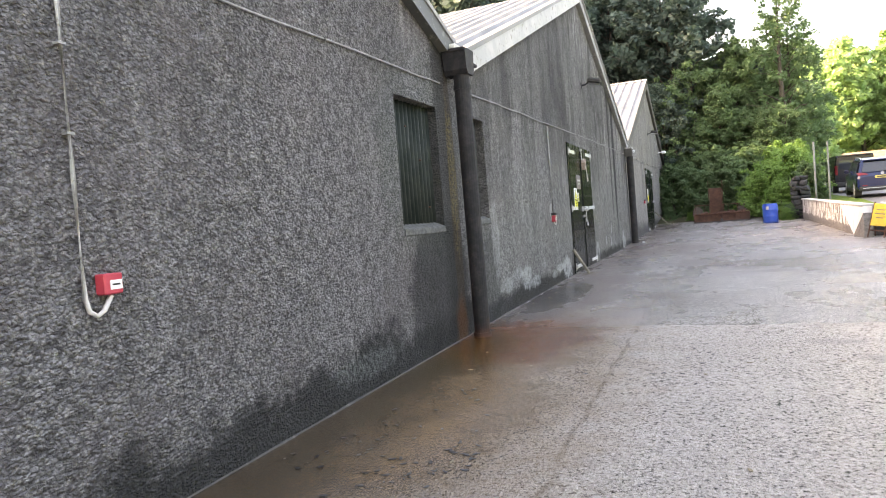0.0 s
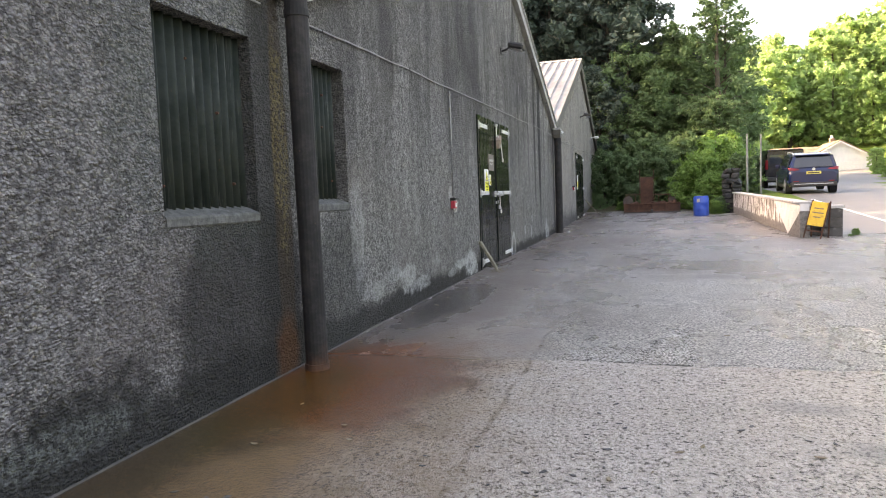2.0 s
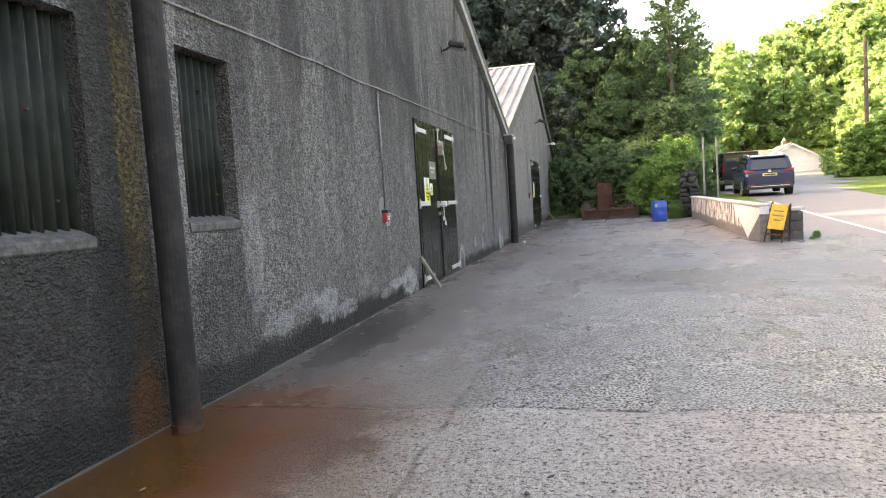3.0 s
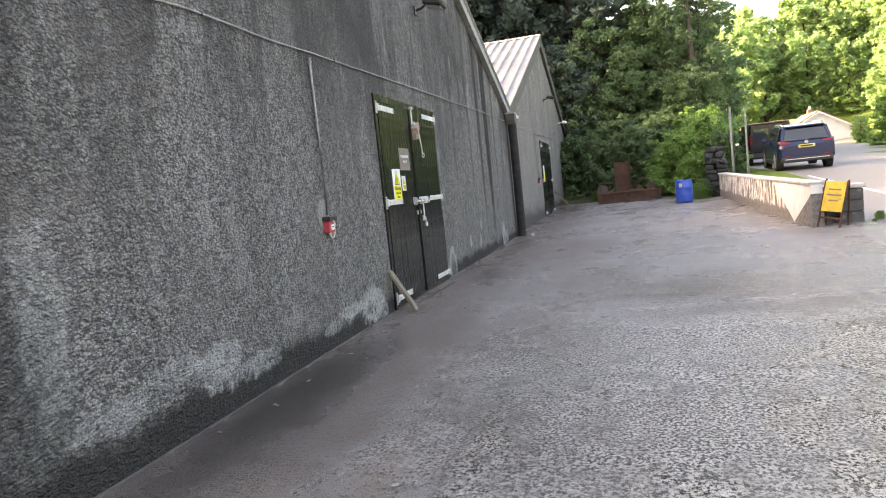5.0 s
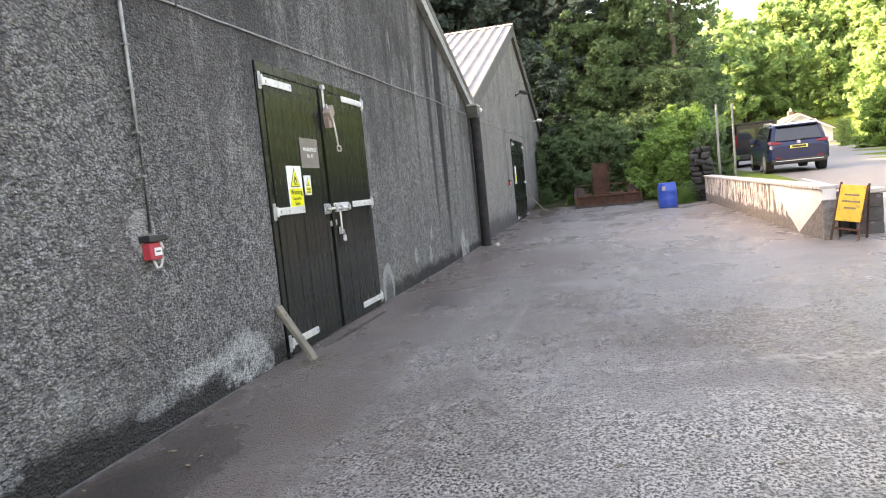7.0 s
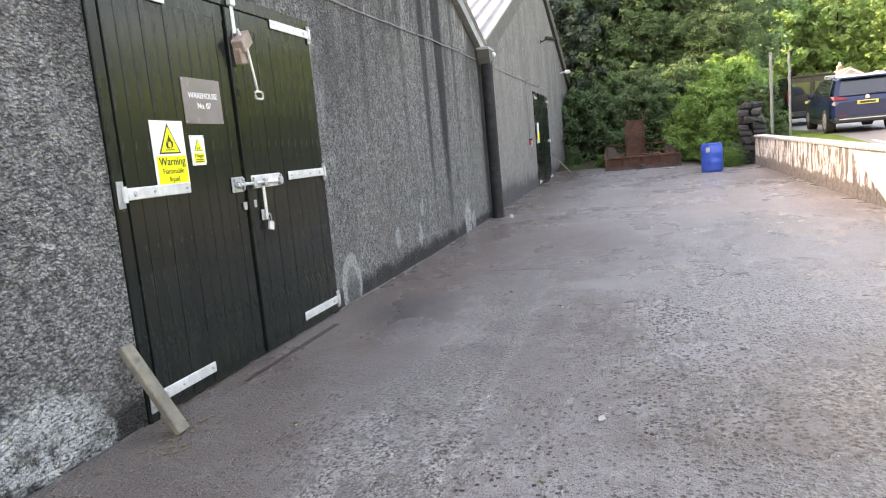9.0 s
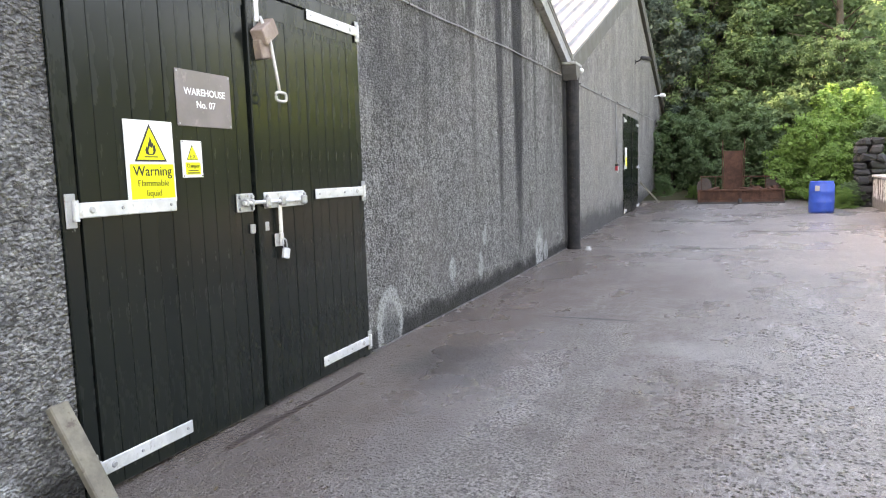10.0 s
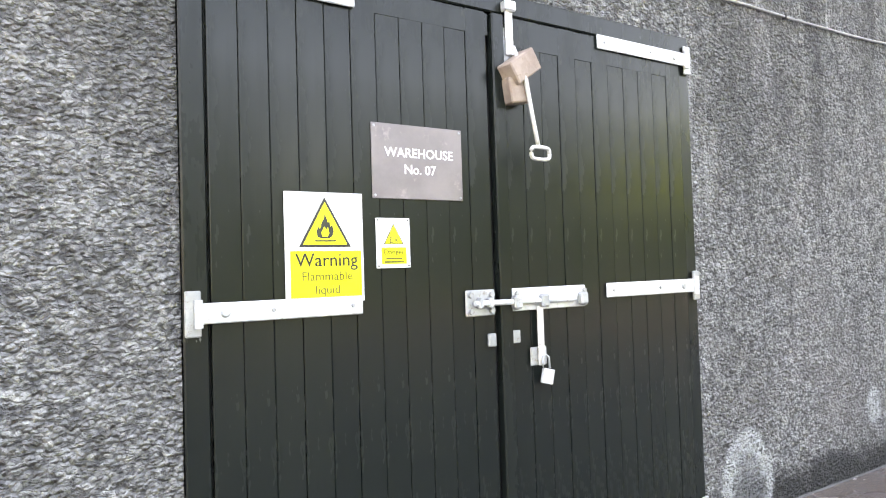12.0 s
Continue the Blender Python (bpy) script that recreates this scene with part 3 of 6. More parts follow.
M = dict(
    har_a=harling_a(), har_b=harling_b(), har_c=harling_c(), tarmac=asphalt_material(),
    road=worn("road_tarmac", (0.13, 0.128, 0.122), (0.20, 0.195, 0.185), 1.2, (0.5, 0.8), 0, 140.0, 0.004),
    grass=grass_material("verge_grass", (0.085, 0.15, 0.025), (0.14, 0.21, 0.04), (0.19, 0.24, 0.07)),
    floor=grass_material("woodland_floor", (0.04, 0.045, 0.02), (0.07, 0.06, 0.03), (0.05, 0.075, 0.02)),
    roof=roof_material(), rust=rust_material(), pipe=pipe_material(1.0), pipe2=pipe_material(0.0),
    door=painted_door_material(), block=block_material(),
    barge_dark=worn("dark_barge_paint", (0.055, 0.060, 0.058), (0.095, 0.10, 0.095), 4.0, (0.5, 0.7), 0, 40.0, 0.002, (0.2, 0.2, 0.19)),
    barge_pale=worn("pale_barge_paint", (0.34, 0.34, 0.33), (0.46, 0.455, 0.435), 3.0, (0.5, 0.8), 0, 40.0, 0.002, (0.16, 0.15, 0.12)),
    # pale barge paint darkened for the far-side board, its shade put in the tone
    barge_pale_shaded=worn("shaded_barge_paint", (0.20, 0.205, 0.20), (0.30, 0.305, 0.295), 3.0, (0.5, 0.8), 0, 40.0, 0.002, (0.07, 0.07, 0.065)),
    barge_grey=worn("grey_barge_board", (0.06, 0.058, 0.052), (0.10, 0.095, 0.085), 3.0, (0.5, 0.8), 0, 40.0, 0.002, (0.05, 0.05, 0.045)),
    iron_sheet=sheet_material(),
    galv=worn("galvanised_steel", (0.52, 0.53, 0.53), (0.66, 0.67, 0.66), 12.0, (0.38, 0.6), 0.35, 80.0, 0.001, (0.40, 0.39, 0.36)),
    steel=worn("dull_zinc", (0.33, 0.34, 0.34), (0.45, 0.45, 0.44), 12.0, (0.4, 0.6), 0.5, 80.0, 0.001, (0.22, 0.18, 0.15)),
    timber=worn("weathered_timber", (0.12, 0.108, 0.082), (0.22, 0.198, 0.15), 7.0, (0.75, 0.9), 0, 50.0, 0.004, (0.10, 0.08, 0.06)),
    cutwood=worn("sawn_softwood", (0.24, 0.175, 0.14), (0.36, 0.28, 0.23), 12.0, (0.75, 0.9), 0, 50.0, 0.003, (0.22, 0.15, 0.11)),
    cable=worn("old_cable", (0.22, 0.22, 0.21), (0.34, 0.34, 0.325), 9.0, (0.6, 0.8)),
    conduit=worn("white_plastic_conduit", (0.52, 0.50, 0.46), (0.64, 0.62, 0.57), 9.0, (0.45, 0.6), 0, 60.0, 0.001, (0.30, 0.26, 0.21)),
    redbox=worn("red_plastic", (0.42, 0.03, 0.05), (0.52, 0.05, 0.07), 9.0, (0.35, 0.5)),
    black=worn("black_plastic", (0.012, 0.012, 0.013), (0.03, 0.03, 0.03), 9.0, (0.4, 0.6)),
    white=flat_paint("white_enamel", (0.80, 0.80, 0.79), 0.35), yellow=flat_paint("safety_yellow", (0.82, 0.80, 0.02), 0.35),
    faded_ink=flat_paint("faded_olive_ink", (0.085, 0.08, 0.010), 0.5),
    ink=flat_paint("black_ink", (0.012, 0.012, 0.012), 0.4), plate=worn("brown_grey_plate", (0.155, 0.130, 0.128), (0.20, 0.17, 0.165), 5.0, (0.3, 0.45), 0, 60.0, 0.0005, (0.26, 0.22, 0.21)),
    oldyellow=worn("faded_yellow_board", (0.46, 0.31, 0.03), (0.58, 0.40, 0.045), 5.0, (0.5, 0.7), 0, 40.0, 0.001, (0.30, 0.20, 0.03)),
    blue=worn("blue_plastic_drum", (0.012, 0.065, 0.34), (0.02, 0.09, 0.42), 4.0, (0.35, 0.5), 0, 40.0, 0.001, (0.03, 0.07, 0.2)),
    darkstone=worn("dark_wet_stone", (0.010, 0.011, 0.012), (0.027, 0.029, 0.029), 5.0, (0.6, 0.85), 0, 25.0, 0.02, (0.035, 0.05, 0.025)),
    coping=worn("lichened_coping", (0.34, 0.34, 0.325), (0.45, 0.45, 0.43), 4.0, (0.8, 0.95), 0, 40.0, 0.006, (0.15, 0.14, 0.11)),
    concrete=worn("damp_concrete", (0.11, 0.105, 0.10), (0.19, 0.18, 0.17), 4.0, (0.6, 0.85), 0, 50.0, 0.005, (0.06, 0.055, 0.05)),
    car=flat_paint("navy_car_paint", (0.008, 0.016, 0.055), 0.16, 0.6, 0.05), van=flat_paint("black_van_paint", (0.012, 0.012, 0.014), 0.2, 0.6, 0.05),
    glass=glass_material(), tyre=worn("tyre_rubber", (0.015, 0.015, 0.015), (0.03, 0.03, 0.03), 9.0, (0.75, 0.9)),
    lamp_red=flat_paint("red_lens", (0.17, 0.008, 0.010), 0.15), numplate=flat_paint("yellow_number_plate", (0.60, 0.53, 0.13), 0.4),
    housewall=worn("white_house_render", (0.68, 0.69, 0.70), (0.78, 0.78, 0.78), 1.0, (0.8, 0.95), 0, 20.0, 0.004),
    tiles=worn("brown_roof_tiles", (0.15, 0.10, 0.075), (0.22, 0.155, 0.115), 1.5, (0.8, 0.95), 0, 8.0, 0.03),
    bark=worn("tree_bark", (0.05, 0.043, 0.034), (0.10, 0.085, 0.065), 4.0, (0.85, 0.95), 0, 20.0, 0.03, (0.05, 0.07, 0.03)),
    # leaf_dark carries the blue-grey haze of the wood in its green
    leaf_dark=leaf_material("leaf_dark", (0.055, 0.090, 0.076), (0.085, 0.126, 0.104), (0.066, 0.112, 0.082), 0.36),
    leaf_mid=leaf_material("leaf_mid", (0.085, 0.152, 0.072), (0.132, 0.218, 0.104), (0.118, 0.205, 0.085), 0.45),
    # sunlight on the far slope is put into this pale green and glow
    leaf_sunlit=leaf_material("leaf_sunlit", (0.21, 0.36, 0.15), (0.31, 0.46, 0.20), (0.31, 0.45, 0.17), 0.58),
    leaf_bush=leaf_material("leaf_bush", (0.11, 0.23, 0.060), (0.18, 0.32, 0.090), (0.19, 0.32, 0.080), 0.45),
    grate=worn("dark_rusty_grating", (0.06, 0.046, 0.040), (0.10, 0.074, 0.062), 12.0, (0.6, 0.8)), wetlip=worn("dark_damp_mortar", (0.05, 0.048, 0.046), (0.09, 0.087, 0.083), 3.0, (0.85, 0.95), 0, 50.0, 0.005, (0.17, 0.165, 0.158)),
    sill=worn("rough_rendered_sill", (0.050, 0.053, 0.050), (0.12, 0.124, 0.118), 16.0, (0.8, 0.95), 0, 60.0, 0.02, (0.07, 0.075, 0.07)), footing_dark=worn("damp_dark_mortar", (0.035, 0.033, 0.031), (0.07, 0.066, 0.06), 5.0, (0.7, 0.9), 0, 50.0, 0.005, (0.13, 0.12, 0.11)),
    post=worn("grey_green_post", (0.15, 0.165, 0.15), (0.24, 0.255, 0.23), 5.0, (0.6, 0.8)),
    leaf_litter=worn("dead_leaf", (0.10, 0.07, 0.04), (0.22, 0.18, 0.11), 30.0, (0.6, 0.8)), paper=flat_paint("pale_scrap", (0.36, 0.34, 0.30), 0.8),
    line=worn("worn_road_paint", (0.55, 0.55, 0.53), (0.66, 0.66, 0.64), 3.0, (0.6, 0.8), 0, 60.0, 0.002, (0.25, 0.25, 0.24)),
)


# ---- mesh helpers ----
def mesh_of(name, verts, faces, mat, smooth=False):
    me = bpy.data.meshes.new(name)
    me.from_pydata([tuple(v) for v in verts], [], faces)
    me.materials.append(mat)
    if smooth:
        me.polygons.foreach_set("use_smooth", [True] * len(me.polygons))
    me.update()
    return me


def part(name, bm, mat, parent=None, label="", smooth=False):
    """Links a bmesh as one mesh object under a thing or a part."""
    me = bpy.data.meshes.new(name)
    bm.normal_update()
    bm.to_mesh(me)
    bm.free()
    me.materials.append(mat)
    if smooth:
        me.polygons.foreach_set("use_smooth", [True] * len(me.polygons))
    ob = new(name, me)
    ob.parent = parent
    if label:
        tagged(ob, label)
    return ob


def empty(name, label, category, at=(0, 0, 0), group="", kind=""):
    ob = new(name)
    ob.location = at
    ob.empty_display_size = 0.2
    return tagged(ob, label, category, group, kind)


def box(bm, lo, hi, bevel=0.0, m=None):
    lo, hi = Vector(lo), Vector(hi)
    r = bmesh.ops.create_cube(bm, size=1.0)["verts"]
    for v in r:
        v.co = Vector([lo[i] + (v.co[i] + 0.5) * (hi[i] - lo[i]) for i in range(3)])
    if bevel:
        es = list({e for v in r for e in v.link_edges})
        r = list({v for f in bmesh.ops.bevel(bm, geom=es, offset=bevel, segments=1, affect="EDGES")["faces"] for v in f.verts} | {v for v in r if v.is_valid})
    if m is not None:
        bmesh.ops.transform(bm, matrix=m, verts=r)
    return bm


def boxes(*items, bevel=0.0):
    bm = bmesh.new()
    for lo, hi in items:
        box(bm, lo, hi, bevel)
    return bm


def rod(bm, a, b, r, r2=None, seg=10):
    a, b = Vector(a), Vector(b)
    d = b - a
    m = Matrix.Translation((a + b) / 2) @ d.to_track_quat("Z", "Y").to_matrix().to_4x4()
    bmesh.ops.create_cone(bm, cap_ends=True, segments=seg, radius1=r, radius2=r if r2 is None else r2, depth=d.length, matrix=m)
    return bm


def tube(bm, pts, r, seg=8):
    """A round tube through points."""
    pts = [Vector(p) for p in pts]
    rings = []
    for i, p in enumerate(pts):
        d = (pts[min(i + 1, len(pts) - 1)] - pts[max(i - 1, 0)]).normalized()
        q = d.to_track_quat("Z", "Y")
        rr = r[i] if isinstance(r, (list, tuple)) else r
        rings.append([bm.verts.new(p + q @ Vector((math.cos(k * 2 * math.pi / seg) * rr, math.sin(k * 2 * math.pi / seg) * rr, 0))) for k in range(seg)])
    for a, b in zip(rings, rings[1:]):
        for k in range(seg):
            bm.faces.new((a[k], a[(k + 1) % seg], b[(k + 1) % seg], b[k]))
    bm.faces.new(rings[0][::-1])
    bm.faces.new(rings[-1])
    return bm


def poly(bm, pts, depth):
    """A flat outline thickened along depth (a vector)."""
    d = Vector(depth)
    a = [bm.verts.new(Vector(p)) for p in pts]
    b = [bm.verts.new(Vector(p) + d) for p in pts]
    bm.faces.new(a[::-1])
    bm.faces.new(b)
    for i in range(len(a)):
        j = (i + 1) % len(a)
        bm.faces.new((a[i], a[j], b[j], b[i]))
    bmesh.ops.recalc_face_normals(bm, faces=bm.faces)
    return bm


def lettering(text, size, m, mat, parent, name="lettering"):
    """Words as a thin mesh, centred, standing at the pose m."""
    cu = bpy.data.curves.new(name, "FONT")
    cu.body, cu.size, cu.align_x, cu.align_y, cu.extrude = text, size, "CENTER", "CENTER", 0.0008
    cu.resolution_u, cu.offset = 3, (0.012 if text[0] in "WN" and text != "Warning" else -0.006 if text != "Warning" else 0.002) * size
    tmp = bpy.data.objects.new(name, cu)
    scene.collection.objects.link(tmp)
    dg = bpy.context.evaluated_depsgraph_get()
    me = bpy.data.meshes.new_from_object(tmp.evaluated_get(dg))
    bpy.data.objects.remove(tmp)
    me.materials.clear()
    me.materials.append(mat)
    ob = new(name, me)
    ob.parent = parent
    ob.matrix_basis = m
    return ob


# ---- ground ----
def yard(y):
    return 0.011 * (max(y, -40) - 10) if y < 10 else 0.0 if y < 15 else 0.014 * (min(y, 60) - 15)


def ramp_road(y):
    return 0.0 if y < 15.5 else 0.067 * (y - 15.5) if y < 28 else 0.8375 + 0.031 * (y - 28)


def height(x, y):
    z = yard(y)
    if x > 6.12:
        z = max(z, ramp_road(min(y, 140)))
    elif y > 28:
        z += min(1.0, (y - 28) / 14) * 0.8
    k = max(0.0, min(1.0, (x - 25 - max(0, (70 - y)) * 0.12) / 40)) if y > 40 else 0.0
    z += k * 6 * min(1.0, (y - 40) / 50)
    z += max(0.0, min(1.0, (y - 84) / 90)) * 16
    z += max(0.0, min(1.0, (x - 30) / 60)) * 12
    return z


def build_ground():
    xs = sorted({*range(-60, 0, 6), 0, 0.5, 1, 2, 3, 4, 5, 6.1, 6.14, 7, 7.6, 8.2, 9, 10, 11, 12, 13, 14, 16, 18, 20, 23, 26, 30, 35, 40, 50, 60, 75, 90, 120, 200, 400, -100, -200, -400})
    ys = sorted({-400, -150, -70, -40, -30, -20, *range(-15, 10, 2), *range(10, 60, 1), 15.5, 27.7, *range(60, 140, 5), 150, 180, 220, 300, 500, 900})
    verts = [(x, y, height(x, y)) for y in ys for x in xs]
    w = len(xs)
    faces, mats = [], []
    for j in range(len(ys) - 1):
        for i in range(w - 1):
            faces.append((j * w + i, j * w + i + 1, (j + 1) * w + i + 1, (j + 1) * w + i))
            cx, cy = (xs[i] + xs[i + 1]) / 2, (ys[j] + ys[j + 1]) / 2
            edge = 12.5 + max(0, cy - 30) * 0.28
            if cy > 30 and cx < 6.12:
                k = 3
            elif 6.12 < cx < 8.2 and cy > 24:
                k = 2
            elif cy < 16 and cx < 8.3 or cx < 6.12:
                k = 0
            elif 7.6 <= cx < edge and cy < 84 or cx < 8.3 or cy < 24 and cx < 19:
                k = 1
            else:
                k = 2
            mats.append(k)
    me = mesh_of("ground", verts, faces, M["tarmac"], True)
    for k in ("road", "grass", "floor"):
        me.materials.append(M[k])
    me.polygons.foreach_set("material_index", mats)
    return tagged(new("ground", me), "wet worn grey tarmac yard with a road and grass verges", "ground", kind="structure")


build_ground()


# ---- warehouses ----
def gable_top(y, y0, y1, eave0, eave1, apex, ym):
    return eave0 + (apex - eave0) * (y - y0) / (ym - y0) if y <= ym else apex + (eave1 - apex) * (y - ym) / (y1 - ym)


def gable_wall(parent, mat, y0, y1, eave0, eave1, apex, ym, holes, base, thick=0.3, x=0.0):
    """A gable front at x, with openings (ya, yb, za, zb) cut through its thickness."""
    brk = sorted({y0, y1, ym, *[v for h in holes for v in h[:2]]})
    verts, faces = [], []

    def quad(pts):
        k = len(verts)
        verts.extend(pts)
        faces.append(tuple(range(k, k + len(pts))))

    def top(y):
        return gable_top(y, y0, y1, eave0, eave1, apex, ym)
    for ya, yb in zip(brk, brk[1:]):
        inside = sorted([h for h in holes if h[0] <= ya + 1e-6 and h[1] >= yb - 1e-6], key=lambda h: h[2])
        lo = base
        for h in inside:
            quad([(x, ya, lo), (x, yb, lo), (x, yb, h[2]), (x, ya, h[2])])
            quad([(x - thick, yb, lo), (x - thick, ya, lo), (x - thick, ya, h[2]), (x - thick, yb, h[2])])
            lo = h[3]
        quad([(x, ya, lo), (x, yb, lo), (x, yb, top(yb)), (x, ya, top(ya))])
        quad([(x - thick, yb, lo), (x - thick, ya, lo), (x - thick, ya, top(ya)), (x - thick, yb, top(yb))])
        quad([(x, ya, top(ya)), (x, yb, top(yb)), (x - thick, yb, top(yb)), (x - thick, ya, top(ya))])
    for ya, yb, za, zb in holes:
        q = x - thick
        quad([(x, ya, za), (q, ya, za), (q, ya, zb), (x, ya, zb)][::-1])
        quad([(x, yb, za), (q, yb, za), (q, yb, zb), (x, yb, zb)])
        quad([(x, ya, za), (x, yb, za), (q, yb, za), (q, ya, za)][::-1])
        quad([(x, ya, zb), (x, yb, zb), (q, yb, zb), (q, ya, zb)])
    ob = new("front_wall", mesh_of("front_wall", verts, faces, mat))
    ob.parent = parent
    return ob


def roof_slope(parent, ya, za, yb, zb, x0, x1, pitch=0.34):
    """One slope of ribbed sheets: ribs run from eave to ridge, thickness below."""
    prof = []
    n = int((x0 - x1) / pitch)
    for i in range(n):
        xx = x0 - i * pitch
        prof += [(xx, 0.0), (xx - pitch * 0.60, 0.0), (xx - pitch * 0.68, 0.055), (xx - pitch * 0.92, 0.055)]
    prof.append((x0 - n * pitch, 0.0))
    d = Vector((0, yb - ya, zb - za)).normalized()
    up = Vector((0, -d.z, d.y)) if d.y > 0 else Vector((0, d.z, -d.y))
    verts, faces = [], []
    for (xx, h) in prof:
        for (y, z) in ((ya, za), (yb, zb)):
            verts.append(Vector((xx, y, z)) + up * (h + 0.03))
            verts.append(Vector((xx, y, z)) + up * (h * 0 - 0.02))
    for i in range(len(prof) - 1):
        a, b = i * 4, i * 4 + 4
        faces += [(a, b, b + 2, a + 2), (a + 1, a + 3, b + 3, b + 1), (a, a + 1, b + 1, b), (a + 2, b + 2, b + 3, a + 3)]
    k = (len(prof) - 1) * 4
    faces += [(0, 2, 3, 1), (k, k + 1, k + 3, k + 2)]
    ob = new("roof_slope", mesh_of("roof_slope", verts, faces, M["roof"]))
    ob.parent = parent
    return ob


def barge(parent, ya, za, yb, zb, wide, mat, x=0.0, out=0.10, cap=None):
    d = Vector((0, yb - ya, zb - za)).normalized()
    up = Vector((0, -d.z, d.y)) if d.y > 0 else Vector((0, d.z, -d.y))
    a, b = Vector((x + 0.004, ya, za)), Vector((x + 0.004, yb, zb))
    bm = poly(bmesh.new(), [a + up * 0.05, b + up * 0.05, b + up * (0.05 - wide), a + up * (0.05 - wide)], (out, 0, 0))
    part("barge_board", bm, mat, parent)
    if cap:
        bm = poly(bmesh.new(), [a + up * 0.056, b + up * 0.056, b + up * 0.085, a + up * 0.085], (out + 0.03, 0, 0))
        part("roof_flashing", bm, cap, parent)


def side_wall(parent, y, lo, hi, mat, x0=-0.3, x1=-24.0, thick=0.2):
    part("side_wall", boxes(((x1, y, lo), (x0, y + thick, hi))), mat, parent)


def warehouse(mat, y0, y1, eave0, eave1, apex, ym, holes, base, barge_l, barge_r, cap_l, label, wide=0.26, x=0.0):
    e = empty("warehouse", label, "building", (0, (y0 + y1) / 2, 0))
    e.location = (0, 0, 0)
    gable_wall(e, mat, y0, y1, eave0, eave1, apex, ym, holes, base, x=x)
    side_wall(e, y0 + 0.01, base, eave0 - 0.1, mat)
    side_wall(e, y1 - 0.21, base, eave1 - 0.1, mat)
    part("back_wall", poly(bmesh.new(), [(-24, y0, base), (-24, y1, base), (-24, y1, eave1), (-24, ym, apex), (-24, y0, eave0)], (0.3, 0, 0)), mat, e)
    roof_slope(e, y0 - 0.05, eave0 + 0.03, ym, apex + 0.05, x + 0.12, -24.0)
    roof_slope(e, y1 + 0.05, eave1 + 0.03, ym, apex + 0.05, x + 0.12, -24.0)
    barge(e, y0 - 0.02, eave0, ym, apex, wide, barge_l, x, cap=cap_l)
    barge(e, y1 + 0.02, eave1, ym, apex, wide * 0.8, barge_r, x, cap=cap_l)
    part("ridge_cap", poly(bmesh.new(), [(x + 0.14, ym - 0.25, apex + 0.02), (x + 0.14, ym, apex + 0.13), (x + 0.14, ym + 0.25, apex + 0.02)], (-24, 0, 0)), M["roof"], e)
    return e


WA, WB, WC = (1.30, 2.31, 1.165, 2.425), (3.20, 3.87, 1.205, 2.445), (19.42, 19.95, 1.30, 2.67)
DB = (9.05, 11.63, -0.3, 2.60)
DC = (25.65, 28.75, -0.3, 2.83)
Y1, Y2, Y3 = 2.98, 18.8, 37.7
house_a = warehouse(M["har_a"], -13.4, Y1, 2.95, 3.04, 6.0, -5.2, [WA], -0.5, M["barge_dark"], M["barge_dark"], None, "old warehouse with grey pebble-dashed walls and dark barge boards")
house_b = warehouse(M["har_b"], Y1 + 0.02, Y2, 3.05, 3.20, 6.1, 11.2, [WB, DB], -0.5, M["barge_pale"], M["barge_pale_shaded"], M["roof"], "grey pebble-dashed warehouse with pale weathered barge boards")
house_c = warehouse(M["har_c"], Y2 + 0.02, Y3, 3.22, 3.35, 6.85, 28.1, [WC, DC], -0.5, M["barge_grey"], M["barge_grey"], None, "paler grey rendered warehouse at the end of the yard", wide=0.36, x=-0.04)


def corrugated_window(i, hole, parent_label, render_mat, x=0.0):
    """Opening closed with dark corrugated iron, over a rendered sill."""
    ya, yb, za, zb = hole
    w = empty(f"window_{i}", parent_label, "window", (-0.1, (ya + yb) / 2, za), kind="structure")
    w.location = (x, 0, 0)
    n = int((yb - ya) / 0.0095)
    verts, faces = [], []
    for k in range(n + 1):
        y = ya + 0.004 + (yb - ya - 0.008) * k / n
        d = -0.115 + 0.024 * math.sin(2 * math.pi * y / 0.088)
        for xx in (d, d - 0.004):
            verts += [(xx, y, za + 0.01), (xx, y, zb - 0.004)]
    for k in range(n):
        a, b = k * 4, k * 4 + 4
        faces += [(a, b, b + 1, a + 1), (a + 2, a + 3, b + 3, b + 2), (a, a + 2, b + 2, b), (a + 1, b + 1, b + 3, a + 3)]
    ob = new("corrugated_sheet", mesh_of("corrugated_sheet", verts, faces, M["iron_sheet"], True))
    ob.parent = w
    sill = [(-0.15, ya + 0.004, za + 0.075), (0.006, ya + 0.004, za + 0.012), (0.012, ya + 0.004, za - 0.002), (0.012, ya + 0.004, za - 0.045), (0.004, ya + 0.004, za - 0.055), (0.004, ya + 0.004, za + 0.004), (-0.15, ya + 0.004, za + 0.004)]
    part("sill", poly(bmesh.new(), sill, (0, yb - ya - 0.008, 0)), render_mat, w, "sloping rendered sill")
    for y, z in ((ya + 0.12, za + 0.2), (yb - 0.15, za + 0.22), (ya + 0.4, zb - 0.25), (yb - 0.3, za + 0.7)):
        part("fixing_bolt", rod(bmesh.new(), (-0.10, y, z), (-0.082, y, z), 0.012, 0.008, 6), M["rust"], w)


corrugated_window(1, WA, "window closed with dark corrugated iron sheet", M["sill"])
corrugated_window(2, WB, "narrow window blocked with dark corrugated iron beside the downpipe", M["sill"])
corrugated_window(3, WC, "narrow window blocked with greenish corrugated iron on the far warehouse", M["sill"], -0.04)


